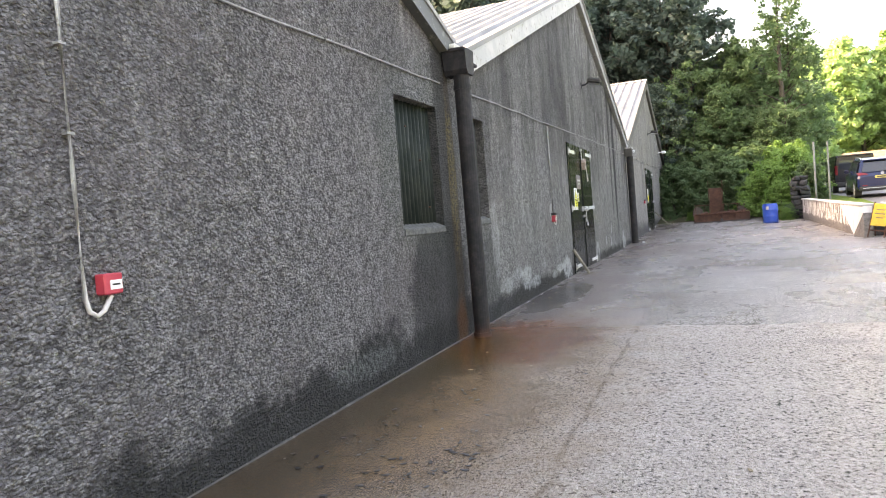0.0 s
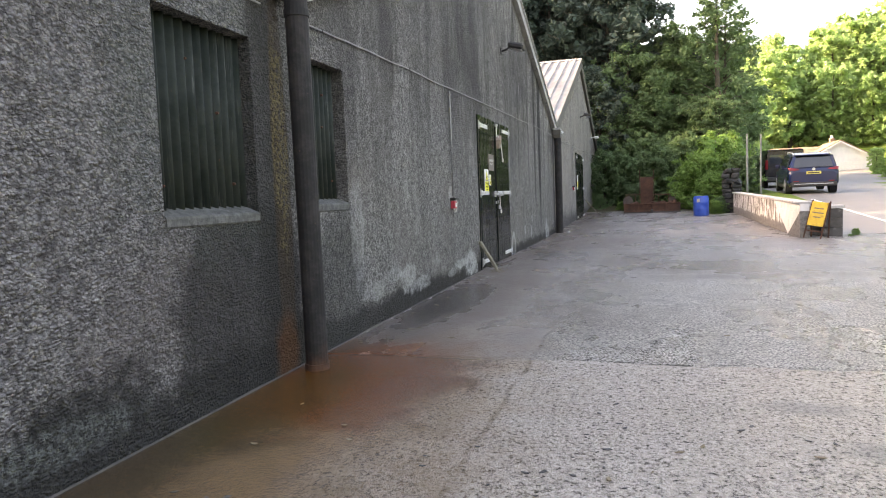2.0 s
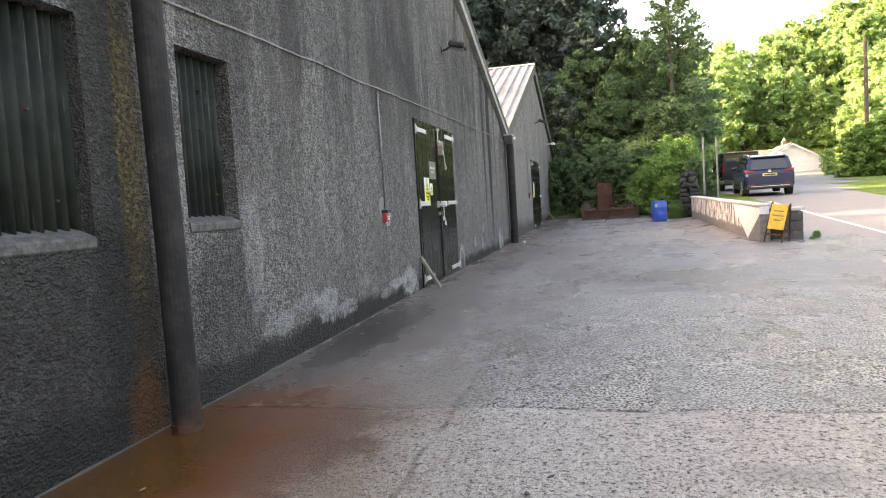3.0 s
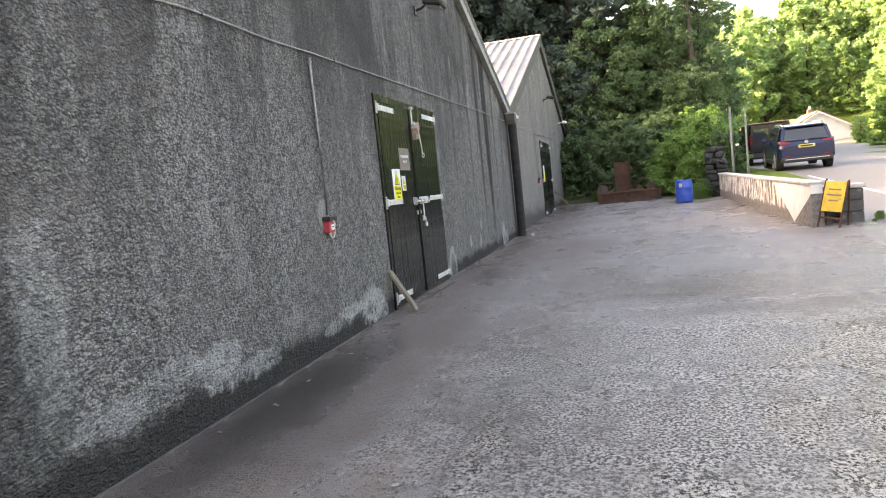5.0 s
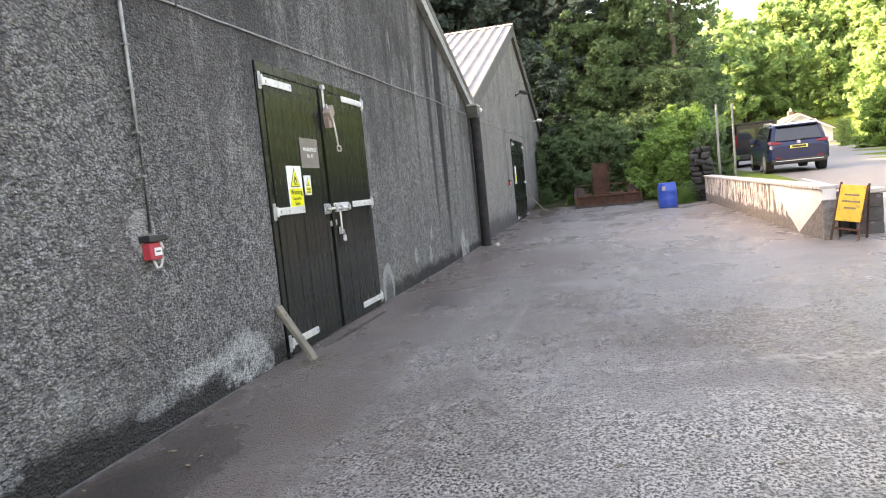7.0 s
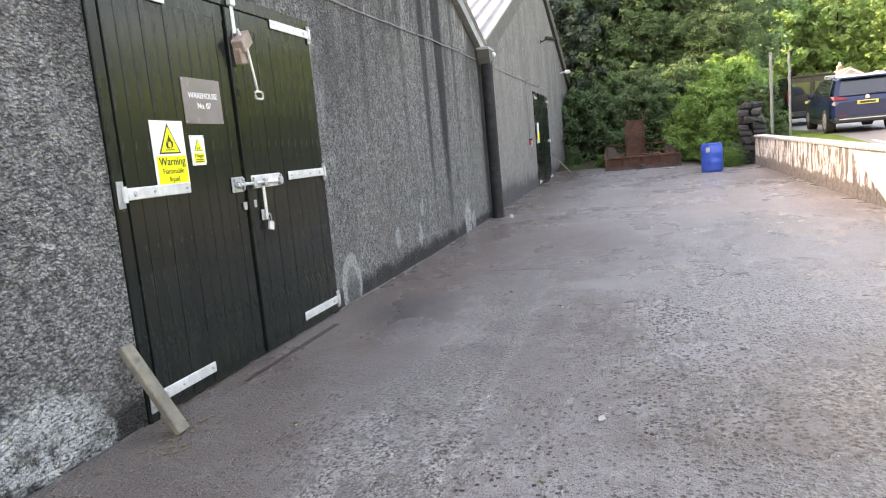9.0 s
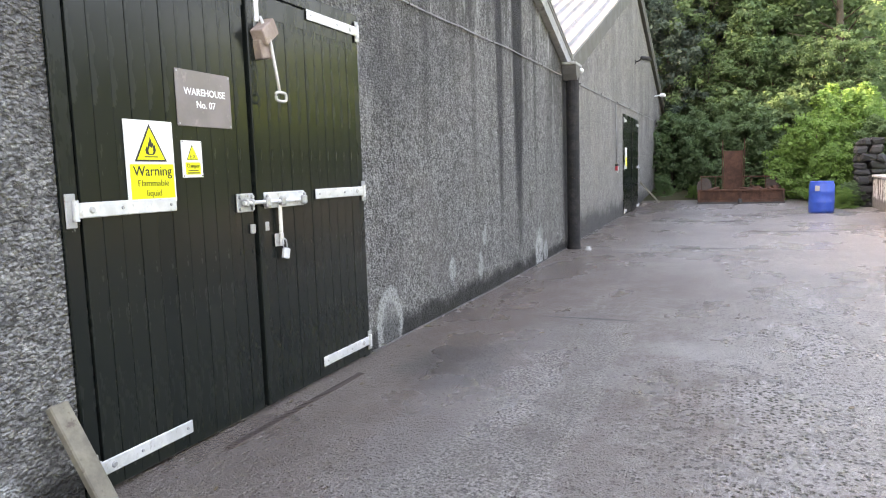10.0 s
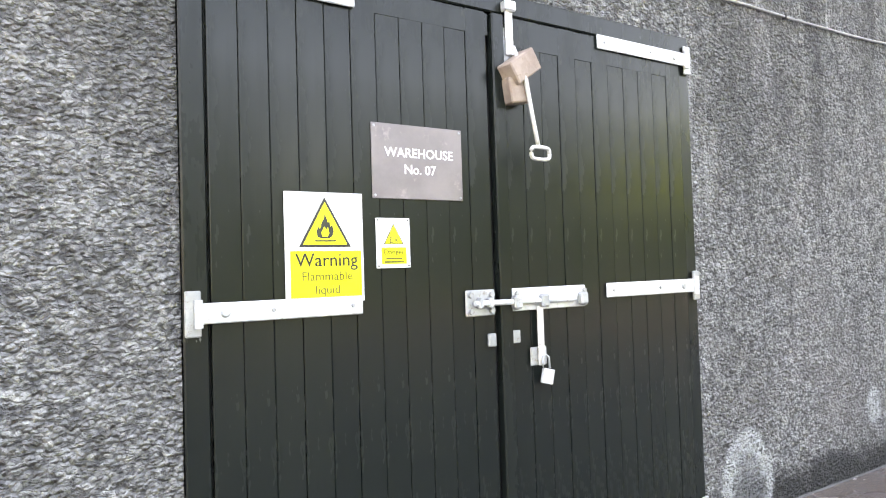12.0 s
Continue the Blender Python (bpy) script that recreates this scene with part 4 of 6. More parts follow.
# concrete footing lip along the foot of the walls
def footing(parent, ya, yb, mat):
    n = max(2, int((yb - ya) / 0.4))
    verts, faces = [], []
    for k in range(n + 1):
        y = ya + (yb - ya) * k / n
        j = 0.014 * noise.noise((y * 2.3, 5.0, 0)) + 0.01 * noise.noise((y * 9, 1.0, 0))
        g = yard(y)
        verts += [(0.003, y, g + 0.010 + j * 0.5), (0.009 + j * 0.3, y, g + 0.006 + j * 0.3), (0.016 + j * 0.6, y, g - 0.02)]
    for k in range(n):
        for i in (0, 1):
            a = k * 3 + i
            faces.append((a, a + 1, a + 4, a + 3))
    ob = new("footing", mesh_of("footing", verts, faces, mat, True))
    ob.parent = parent


footing(house_a, -13.4, 2.9, M["footing_dark"])
footing(house_b, 3.0, 9.0, M["footing_dark"])
footing(house_b, 11.7, 18.7, M["wetlip"])
footing(house_c, 19.3, 26.2, M["wetlip"])


# ---- rainwater pipes ----
def downpipe(y, x, r, ztop, label, hopper, iron):
    e = empty("downpipe", label, "drainpipe", (x, y, yard(y)), "downpipes")
    bm = bmesh.new()
    rod(bm, (0, 0, -0.02), (0, 0, ztop - yard(y)), r, None, 20)
    part("pipe", bm, iron, e)
    h = ztop - yard(y)
    part("shoe", rod(bmesh.new(), (0, 0, -0.01), (0, 0, 0.05), r + 0.010, None, 20), iron, e)
    bm = rod(bmesh.new(), (0, 0, 0.93 * h), (0, 0, 0.93 * h + 0.05), r + 0.008, None, 20)
    part("collar", bm, iron, e)
    if hopper:
        bm = bmesh.new()
        poly(bm, [(-x + 0.03, -0.14, h + 0.22), (-x + 0.03, 0.14, h + 0.22), (-x + 0.03, 0.12, h + 0.0), (-x + 0.03, 0.09, h - 0.05), (-x + 0.03, -0.09, h - 0.05), (-x + 0.03, -0.12, h + 0.0)], (x + 0.08, 0, 0))
        part("hopper", bm, iron, e)
        part("hopper_rim", box(bmesh.new(), (-x + 0.02, -0.155, h + 0.19), (0.10, 0.155, h + 0.225), 0.006), iron, e)
        part("bracket", boxes(((0.0, 0.12, h + 0.08), (0.08, 0.34, h + 0.115)), bevel=0.005), iron, e)
        part("gutter_end", boxes(((-x + 0.01, -0.10, h + 0.225), (0.0, 0.22, h + 0.29)), bevel=0.02), M["conduit"], e, "white gutter outlet")
    else:
        bm = bmesh.new()
        poly(bm, [(-x + 0.02, -0.19, h + 0.24), (-x + 0.02, 0.24, h + 0.24), (-x + 0.02, 0.20, h + 0.06), (-x + 0.02, 0.11, h - 0.04), (-x + 0.02, -0.11, h - 0.04), (-x + 0.02, -0.16, h + 0.06)], (x + 0.08, 0, 0))
        part("hopper", bm, M["barge_grey"], e, "dull grey metal hopper head")
        part("hopper_rim", box(bmesh.new(), (-x + 0.015, -0.21, h + 0.20), (0.11, 0.26, h + 0.245), 0.01), M["steel"], e)
        part("gutter_end", box(bmesh.new(), (0.08, 0.10, h + 0.09), (0.16, 0.20, h + 0.18), 0.03), M["white"], e, "white gutter outlet")
    return e


downpipe(2.74, 0.18, 0.088, 2.84, "large dark iron downpipe rusting at its foot", True, M["pipe"]).rotation_euler = (radians(0.9), 0, 0)
downpipe(18.60, 0.15, 0.108, 2.92, "black iron downpipe between two warehouses", False, M["pipe2"])
bm = rod(bmesh.new(), (0, 0, 0), (0, 0, 0.06), 0.06, 0.03, 7)
st = part("loose_stone", bm, M["coping"])
st.location = (0.42, 18.45, yard(18.45))
tagged(st, "small pale stone lying by the foot of the downpipe", "stone")


# ---- cable along the walls ----
def wall_cable(ya, yb, label, r=0.0075, x0=0.014):
    pts = []
    n = int((yb - ya) / 0.25)
    for k in range(n + 1):
        y = ya + (yb - ya) * k / n
        z = 2.655 + 0.0185 * y + (0.0 if y < 15 else -0.009 * (y - 15)) + 0.022 * noise.noise((y * 0.8, 3, 0)) + 0.008 * noise.noise((y * 3, 7, 0))
        pts.append((x0 + 0.004 * noise.noise((y * 2, 0, 4)), y, z))
    c = part("wall_cable", tube(bmesh.new(), pts, r, 6), M["cable"])
    tagged(c, label, "cable")
    for k in range(2, n, 9):
        y, z = pts[k][1], pts[k][2]
        part("clip", boxes(((0.0, y - 0.007, z - 0.012), (0.024, y + 0.007, z + 0.012))), M["black"], c)
    return c


wall_cable(-5.0, 2.46, "thin grey cable clipped along the pebble-dashed wall")
wall_cable(2.95, 18.4, "long sagging grey cable clipped across the warehouse wall")
wall_cable(19.4, 37.2, "thin cable running across the far warehouse", x0=-0.02)


# ---- fire call points ----
def call_point(y, z, ztop, label, hood, conduit_off, s=1.0, x=0.0):
    """Small red box with a white label and a conduit that loops up into it from below."""
    e = empty("fire_call_point", label, "fire alarm", (x, y, z), "fire call points")
    part("box", box(bmesh.new(), (0.0, -0.06 * s, -0.055 * s), (0.062, 0.06 * s, 0.055 * s), 0.006), M["redbox"], e)
    part("label_plate", boxes(((0.0625, -0.026 * s, -0.03 * s), (0.065, 0.05 * s, 0.02 * s))), M["white"], e, "white instruction label")
    part("label_print", boxes(((0.0652, -0.012, -0.008), (0.0658, 0.032, 0.001))), M["ink"], e)
    if hood:
        part("hood", box(bmesh.new(), (0.0, -0.085, 0.06), (0.085, 0.085, 0.10), 0.006), M["black"], e)
        part("back_board", boxes(((0.0, -0.075, 0.05), (0.02, 0.075, 0.062))), M["timber"], e)
    c = conduit_off
    loop = [(0.018, c, ztop - z), (0.018, c + 0.006, (ztop - z) * 0.55), (0.018, c, (ztop - z) * 0.2 if c < -0.06 else 0.115)]
    if c < -0.06:
        loop += [(0.018, c, -0.06), (0.02, c + 0.015, -0.115), (0.025, c + 0.05, -0.14), (0.03, c + 0.085, -0.12), (0.03, 0.005, -0.055)]
    part("conduit", tube(bmesh.new(), loop, 0.012, 8), M["conduit"] if not hood else M["cable"], e, "pale conduit clipped to the wall", True)
    if c >= -0.06:
        part("loop", tube(bmesh.new(), [(0.04, 0.035, 0.1), (0.07, 0.05, 0.02), (0.06, 0.052, -0.05), (0.05, 0.035, -0.105), (0.04, 0.01, -0.11), (0.03, -0.005, -0.055)], 0.009, 8), M["conduit"], e, "", True)
    for k in range(1, 6):
        zz = (ztop - z) * (0.12 + 0.17 * k)
        part("clip", boxes(((0.0, c - 0.02, zz), (0.034, c + 0.02, zz + 0.012))), M["cable"], e)
    return e


call_point(-2.02, 1.05, 3.4, "red fire call point with looped white conduit on pebble-dash", False, -0.125, 0.88)
call_point(7.40, 1.13, 2.74, "red fire call point under a black hood on the wall", True, 0.02)
call_point(24.42, 1.40, 3.0, "small red fire call point on the far warehouse wall", True, 0.02, x=-0.04)


# ---- doors ----
def strap(parent, y_pin, y_end, z, flip, tall=0.068, x=0.032):
    """A galvanised strap hinge: flat bar, knuckle on a pin plate, bolts."""
    lo, hi = min(y_pin, y_end), max(y_pin, y_end)
    s = part("strap_hinge", box(bmesh.new(), (x, lo, z - tall / 2), (x + 0.010, hi, z + tall / 2), 0.004), M["galv"], parent, "galvanised strap hinge")
    part("knuckle", rod(bmesh.new(), (x + 0.014, y_pin - flip * 0.005, z - 0.045), (x + 0.014, y_pin - flip * 0.005, z + 0.045), 0.014), M["galv"], s)
    part("pin_plate", boxes(((x - 0.006, y_pin - 0.026 - flip * 0.02, z - 0.075), (x + 0.006, y_pin + 0.026 - flip * 0.02, z + 0.075)), bevel=0.004), M["steel"], s)
    for t in (0.14, 0.42, 0.93):
        y = y_pin + (y_end - y_pin) * t
        part("bolt_head", rod(bmesh.new(), (x + 0.010, y, z), (x + 0.017, y, z), 0.017 if t < 0.2 else 0.008, 0.011 if t < 0.2 else 0.006, 10), M["steel"], s)


def double_door(i, y0, y1, top, base, label, mid, detail=True, x=0.0):
    """Two boarded leaves in a frame, with strap hinges."""
    d = empty(f"door_{i}", label, "door", (x, y0, base), kind="structure")
    d.location = (x, 0, 0)
    part("frame_head", box(bmesh.new(), (-0.10, y0 + 0.003, top - 0.095), (0.022, y1 - 0.003, top - 0.003), 0.006), M["door"], d)
    for a, b in ((y0 + 0.003, y0 + 0.085), (y1 - 0.085, y1 - 0.003)):
        part("frame_post", box(bmesh.new(), (-0.10, a, base - 0.05), (0.018, b, top - 0.098), 0.006), M["door"], d)
    lz, hz = base + 0.02, top - 0.105
    share = {}
    for a, b, n in ((y0 + 0.09, mid - 0.014, 11), (mid + 0.075, y1 - 0.09, 11)):
        w = (b - a) / n
        key = round(w, 4)
        if key not in share:
            bm = bmesh.new()
            poly(bm, [(0, 0.0, 0), (0.0195, 0.0008, 0), (0.022, 0.0035, 0), (0.022, w - 0.0035, 0), (0.0195, w - 0.0008, 0), (0, w, 0)], (0, 0, hz - lz))
            ob = part("plank", bm, M["door"], d)
            share[key] = ob.data
        else:
            ob = None
        for k in range(n):
            if ob is None or k:
                ob = new("plank", share[key])
                ob.parent = d
            ob.location = (0.004 + 0.0015 * math.sin(k * 2.7), a + k * w, lz)
            ob = ob if k < n - 1 else None
    part("meeting_stile", box(bmesh.new(), (0.0, mid + 0.008, lz), (0.046, mid + 0.072, hz - 0.0), 0.006), M["door"], d)
    part("top_rail", box(bmesh.new(), (0.022, mid + 0.078, hz - 0.13), (0.027, y1 - 0.092, hz - 0.004), 0.002), M["door"], d)
    part("top_rail", box(bmesh.new(), (0.022, y0 + 0.6, hz - 0.10), (0.027, mid - 0.002, hz - 0.004), 0.002), M["door"], d)
    # added black sheet behind the boards stands in for shade in the gap
    part("backing", boxes(((-0.06, y0 + 0.086, base), (-0.004, y1 - 0.086, hz))), M["black"], d)
    for z in (base + 0.125, base + 1.29, base + 2.43 if detail else top - 0.17):
        strap(d, y0 + 0.05, y0 + (0.63 if detail else 0.5), z, 1)
        strap(d, y1 - 0.05, y1 - (0.69 if detail else 0.5), z + (0.04 if detail and z > 2 else 0.0), -1)
    return d


door1 = double_door(1, DB[0], DB[1], DB[3], 0.0, "closed dark green boarded double door with galvanised strap hinges", 10.305)
door2 = double_door(2, DC[0], DC[1], DC[3], 0.13, "closed dark double door of the far warehouse", 27.2, False, x=-0.04)


def door_bolt(parent, x=0.034):
    """The sliding bolt across both leaves, with its hanging hasp."""
    keep = part("bolt_keep", box(bmesh.new(), (x - 0.006, 10.14, 1.215), (x + 0.006, 10.285, 1.322), 0.004), M["steel"], parent, "zinc bolt keep plate")
    for y in (10.16, 10.265):
        for z in (1.235, 1.302):
            part("bolt_head", rod(bmesh.new(), (x + 0.006, y, z), (x + 0.02, y, z), 0.013, 0.011, 8), M["steel"], keep)
    for y in (10.185, 10.235):
        part("staple", box(bmesh.new(), (x + 0.006, y, 1.245), (x + 0.04, y + 0.022, 1.29), 0.006), M["steel"], keep)
    b = part("bolt_plate", box(bmesh.new(), (x, 10.37, 1.225), (x + 0.008, 10.80, 1.322), 0.004), M["galv"], parent, "galvanised sliding bolt")
    part("bolt_lip", box(bmesh.new(), (x + 0.008, 10.37, 1.268), (x + 0.018, 10.79, 1.318), 0.003), M["galv"], b)
    part("bolt_bar", rod(bmesh.new(), (x + 0.024, 10.17, 1.268), (x + 0.024, 10.72, 1.262), 0.012, None, 12), M["galv"], b)
    for y in (10.385, 10.535, 10.765):
        part("staple", box(bmesh.new(), (x + 0.008, y - 0.022, 1.235), (x + 0.045, y + 0.022, 1.292), 0.008), M["steel"], b)
    for y, z in ((10.78, 1.30), (10.78, 1.24), (10.39, 1.30), (10.39, 1.24)):
        part("bolt_head", rod(bmesh.new(), (x + 0.006, y, z), (x + 0.03, y, z), 0.011, 0.009, 8), M["steel"], b)
    part("hasp", box(bmesh.new(), (x + 0.012, 10.50, 0.985), (x + 0.022, 10.535, 1.24), 0.004), M["conduit"], b, "hanging hasp bar with worn cream paint")
    part("hasp_plate", box(bmesh.new(), (x, 10.465, 0.985), (x + 0.01, 10.555, 1.065), 0.004), M["steel"], b)
    part("eye_left", box(bmesh.new(), (x - 0.004, 10.245, 1.085), (x + 0.012, 10.285, 1.14), 0.004), M["steel"], parent)
    part("eye_right", box(bmesh.new(), (x, 10.37, 1.09), (x + 0.014, 10.41, 1.145), 0.004), M["steel"], parent)


door_bolt(door1)

# top shoot bolt, its pull rod and the wooden wedge
tb = part("shoot_bolt", box(bmesh.new(), (0.038, 10.385, 2.32), (0.05, 10.425, 2.545), 0.004), M["galv"], door1, "vertical galvanised shoot bolt")
part("bolt_top_keep", box(bmesh.new(), (0.024, 10.375, 2.51), (0.066, 10.435, 2.555), 0.006), M["galv"], tb)
part("bolt_channel", box(bmesh.new(), (0.034, 10.34, 2.18), (0.038, 10.42, 2.44), 0.001), M["steel"], tb)
pr = bmesh.new()
tube(pr, [(0.07, 10.405, 2.35), (0.12, 10.425, 2.2), (0.13, 10.455, 2.0), (0.13, 10.474, 1.914)], 0.0095, 8)
ring = [Vector((0.134, 10.480 + 0.050 * math.copysign(abs(math.cos(a)) ** 0.5, math.cos(a)), 1.888 + 0.026 * math.copysign(abs(math.sin(a)) ** 0.5, math.sin(a)))) for a in [k * 2 * math.pi / 28 for k in range(29)]]
tube(pr, ring, 0.0085, 8)
part("pull_rod", pr, M["conduit"], tb, "pale pull rod with an oval ring handle", True)
wd = empty("wood_wedge", "split softwood blocks jammed behind the pull rod", "wood block", (0.05, 10.415, 2.2))
part("block", box(bmesh.new(), (-0.012, -0.07, -0.045), (0.075, 0.095, 0.055), 0.006, pose(0, 0, 0.05, 34, 0, 6)), M["cutwood"], wd)
part("block", box(bmesh.new(), (-0.012, -0.045, -0.06), (0.055, 0.06, 0.05), 0.006, pose(0, -0.01, -0.035, 8, 0, -4)), M["cutwood"], wd)

pl = empty("padlock", "small pale padlock hanging from the hasp", "padlock", (0.066, 10.535, 0.94))
part("lock_body", box(bmesh.new(), (-0.011, -0.03, -0.035), (0.011, 0.03, 0.03), 0.004, pose(0, 0, 0, -14, 0, 0)), M["galv"], pl)
part("shackle", tube(bmesh.new(), [(0, -0.020, 0.02), (0, -0.026, 0.06), (-0.004, -0.018, 0.083), (-0.006, -0.002, 0.09), (-0.004, 0.013, 0.078), (0, 0.014, 0.03)], 0.0055, 8), M["steel"], pl, "", True)


# ---- signs ----
def wall_text(words, size, y, z, x, mat, parent):
    return lettering(words, size, Matrix.Translation((x, y, z)) @ Euler((radians(90), 0, radians(90))).to_matrix().to_4x4(), mat, parent)


def triangle(parent, y, z, w, h, x, edge):
    part("triangle_edge", poly(bmesh.new(), [(x, y - w / 2, z), (x, y + w / 2, z), (x, y, z + h)], (0.0012, 0, 0)), M["ink"], parent)
    k = edge
    part("triangle_field", poly(bmesh.new(), [(x + 0.0014, y - w / 2 + k * 1.7, z + k), (x + 0.0014, y + w / 2 - k * 1.7, z + k), (x + 0.0014, y, z + h - k * 2)], (0.0012, 0, 0)), M["yellow"], parent)


X = 0.034
ws = empty("warning_sign", "white and yellow flammable liquid warning sign on the door", "sign", (X, 9.39, 1.30))
ws.location = (0, 0, 0)
part("board", box(bmesh.new(), (0.028, 9.39, 1.305), (X, 9.69, 1.70), 0.001), M["white"], ws)
part("yellow_panel", boxes(((X + 0.0005, 9.408, 1.318), (X + 0.0016, 9.680, 1.490))), M["yellow"], ws)
triangle(ws, 9.54, 1.503, 0.20, 0.180, X + 0.0005, 0.009)
flame = [(-0.030, 0.0), (-0.034, 0.018), (-0.026, 0.036), (-0.020, 0.028), (-0.014, 0.048), (-0.006, 0.062), (-0.002, 0.080), (0.006, 0.066), (0.010, 0.050), (0.016, 0.056), (0.020, 0.036), (0.027, 0.044), (0.032, 0.020), (0.026, 0.002), (0.012, -0.006), (-0.014, -0.006)]
part("flame_mark", poly(bmesh.new(), [(X + 0.003, 9.54 + a, 1.540 + b * 1.0) for a, b in flame], (0.0008, 0, 0)), M["ink"], ws)
part("flame_heart", poly(bmesh.new(), [(X + 0.004, 9.54 + a, 1.541 + b) for a, b in ((-0.012, 0.0), (-0.016, 0.014), (-0.004, 0.036), (0.004, 0.024), (0.010, 0.034), (0.015, 0.012), (0.008, -0.002))], (0.0006, 0, 0)), M["yellow"], ws)
part("flame_bar", boxes(((X + 0.003, 9.50, 1.523), (X + 0.0038, 9.58, 1.528))), M["ink"], ws)
wall_text("Warning", 0.068, 9.545, 1.455, X + 0.003, M["ink"], ws)
wall_text("Flammable", 0.046, 9.545, 1.398, X + 0.003, M["faded_ink"], ws)
wall_text("liquid", 0.045, 9.545, 1.350, X + 0.003, M["faded_ink"], ws)

ns = empty("name_sign", "brown-grey plate with white lettering on the door", "sign", (X, 9.745, 1.69))
ns.location = (0, 0, 0)
part("board", box(bmesh.new(), (0.028, 9.735, 1.686), (X, 10.145, 1.975), 0.002), M["plate"], ns)
wall_text("WAREHOUSE", 0.0515, 9.945, 1.864, X + 0.001, M["white"], ns)
wall_text("No. 07", 0.0515, 9.945, 1.800, X + 0.001, M["white"], ns)
for y in (9.747, 10.133):
    for z in (1.698, 1.963):
        part("screw", rod(bmesh.new(), (X, y, z), (X + 0.003, y, z), 0.006, 0.004, 8), M["steel"], ns)

es = empty("danger_sign", "small white and yellow explosion danger sign", "sign", (X, 9.745, 1.42))
es.location = (0, 0, 0)
part("board", box(bmesh.new(), (0.028, 9.745, 1.422), (X, 9.890, 1.612), 0.001), M["white"], es)
part("yellow_panel", boxes(((X + 0.0005, 9.765, 1.437), (X + 0.0016, 9.872, 1.50))), M["yellow"], es)
triangle(es, 9.818, 1.512, 0.085, 0.078, X + 0.0005, 0.003)
wall_text("EX", 0.034, 9.818, 1.527, X + 0.003, M["ink"], es)
wall_text("Danger", 0.030, 9.818, 1.482, X + 0.003, M["faded_ink"], es)
for z, w in ((1.459, 0.07), (1.446, 0.085)):
    part("print_bar", boxes(((X + 0.002, 9.818 - w / 2, z - 0.004), (X + 0.0026, 9.818 + w / 2, z + 0.002))), M["faded_ink"], es)
for y in (9.753, 9.882):
    for z in (1.430, 1.604):
        part("screw", rod(bmesh.new(), (X, y, z), (X + 0.002, y, z), 0.004, 0.003, 8), M["ink"], es)
fs = empty("warning_sign", "yellow and white warning sign on the far door", "sign")
part("board", box(bmesh.new(), (-0.01, 25.85, 1.38), (-0.002, 26.2, 1.95), 0.001), M["white"], fs)
part("yellow_panel", boxes(((-0.0015, 25.87, 1.40), (-0.0005, 26.18, 1.68))), M["yellow"], fs)

# timber prop against the door frame
pp = part("timber_prop", box(bmesh.new(), (-0.02, -0.045, 0.0), (0.02, 0.045, 0.56), 0.006), M["timber"])
pp.matrix_world = Matrix.Translation((0.305, 8.955, 0.0)) @ Euler((radians(2), radians(-30), 0)).to_matrix().to_4x4()
tagged(pp, "weathered timber prop leaning on the door frame", "timber")
pp2 = part("timber_prop", box(bmesh.new(), (-0.02, -0.04, 0.0), (0.02, 0.04, 1.0), 0.006), M["timber"])
pp2.matrix_world = Matrix.Translation((0.62, 29.4, yard(29.4))) @ Euler((0, radians(-42), 0)).to_matrix().to_4x4()
tagged(pp2, "grey timber prop leaning on the far warehouse wall", "timber")

# slotted drain along the threshold
dr = empty("drain_channel", "rusty slotted drain channel set in the tarmac", "drain", (0, 0, 0))
part("channel", boxes(((0.185, 9.75, -0.03), (0.235, 11.15, 0.003))), M["grate"], dr)
slot = None
for k in range(60):
    y = 9.77 + k * 0.0232
    if slot is None:
        o = part("bar", boxes(((0.187, -0.007, 0.003), (0.233, 0.007, 0.006))), M["grate"], dr)
        slot = o.data
    else:
        o = new("bar", slot)
        o.parent = dr
    o.location = (0, y, 0)


# ---- lamps on the gables ----
def flood_lamp(y, z, label, x=0.0):
    e = empty("flood_lamp", label, "lamp", (x, y, z), "gable lamps")
    part("bracket", tube(bmesh.new(), [(0.0, 0, -0.10), (0.10, 0, -0.08), (0.22, 0.02, 0.0)], 0.02, 8), M["black"], e)
    part("wall_plate", boxes(((0.0, -0.06, -0.16), (0.02, 0.06, -0.04))), M["black"], e)
    part("housing", box(bmesh.new(), (0.16, -0.16, -0.02), (0.46, 0.16, 0.09), 0.03, pose(0, 0, 0, 0, 14, 0)), M["black"], e)
    part("lens", box(bmesh.new(), (0.2, -0.12, -0.035), (0.44, 0.12, -0.018), 0.01, pose(0, 0, 0, 0, 14, 0)), M["steel"], e)


flood_lamp(11.3, 4.15, "dark floodlight on a bracket high on the gable")
flood_lamp(28.2, 4.6, "dark floodlight on the far gable", -0.04)
sl = empty("security_lamp", "small white security lamp on the far warehouse corner", "lamp", (-0.04, 33.7, 4.0))
part("arm", rod(bmesh.new(), (0.0, 0, 0), (0.22, 0, 0.03), 0.025), M["white"], sl)
part("head", box(bmesh.new(), (0.18, -0.12, -0.05), (0.4, 0.12, 0.08), 0.04), M["white"], sl)


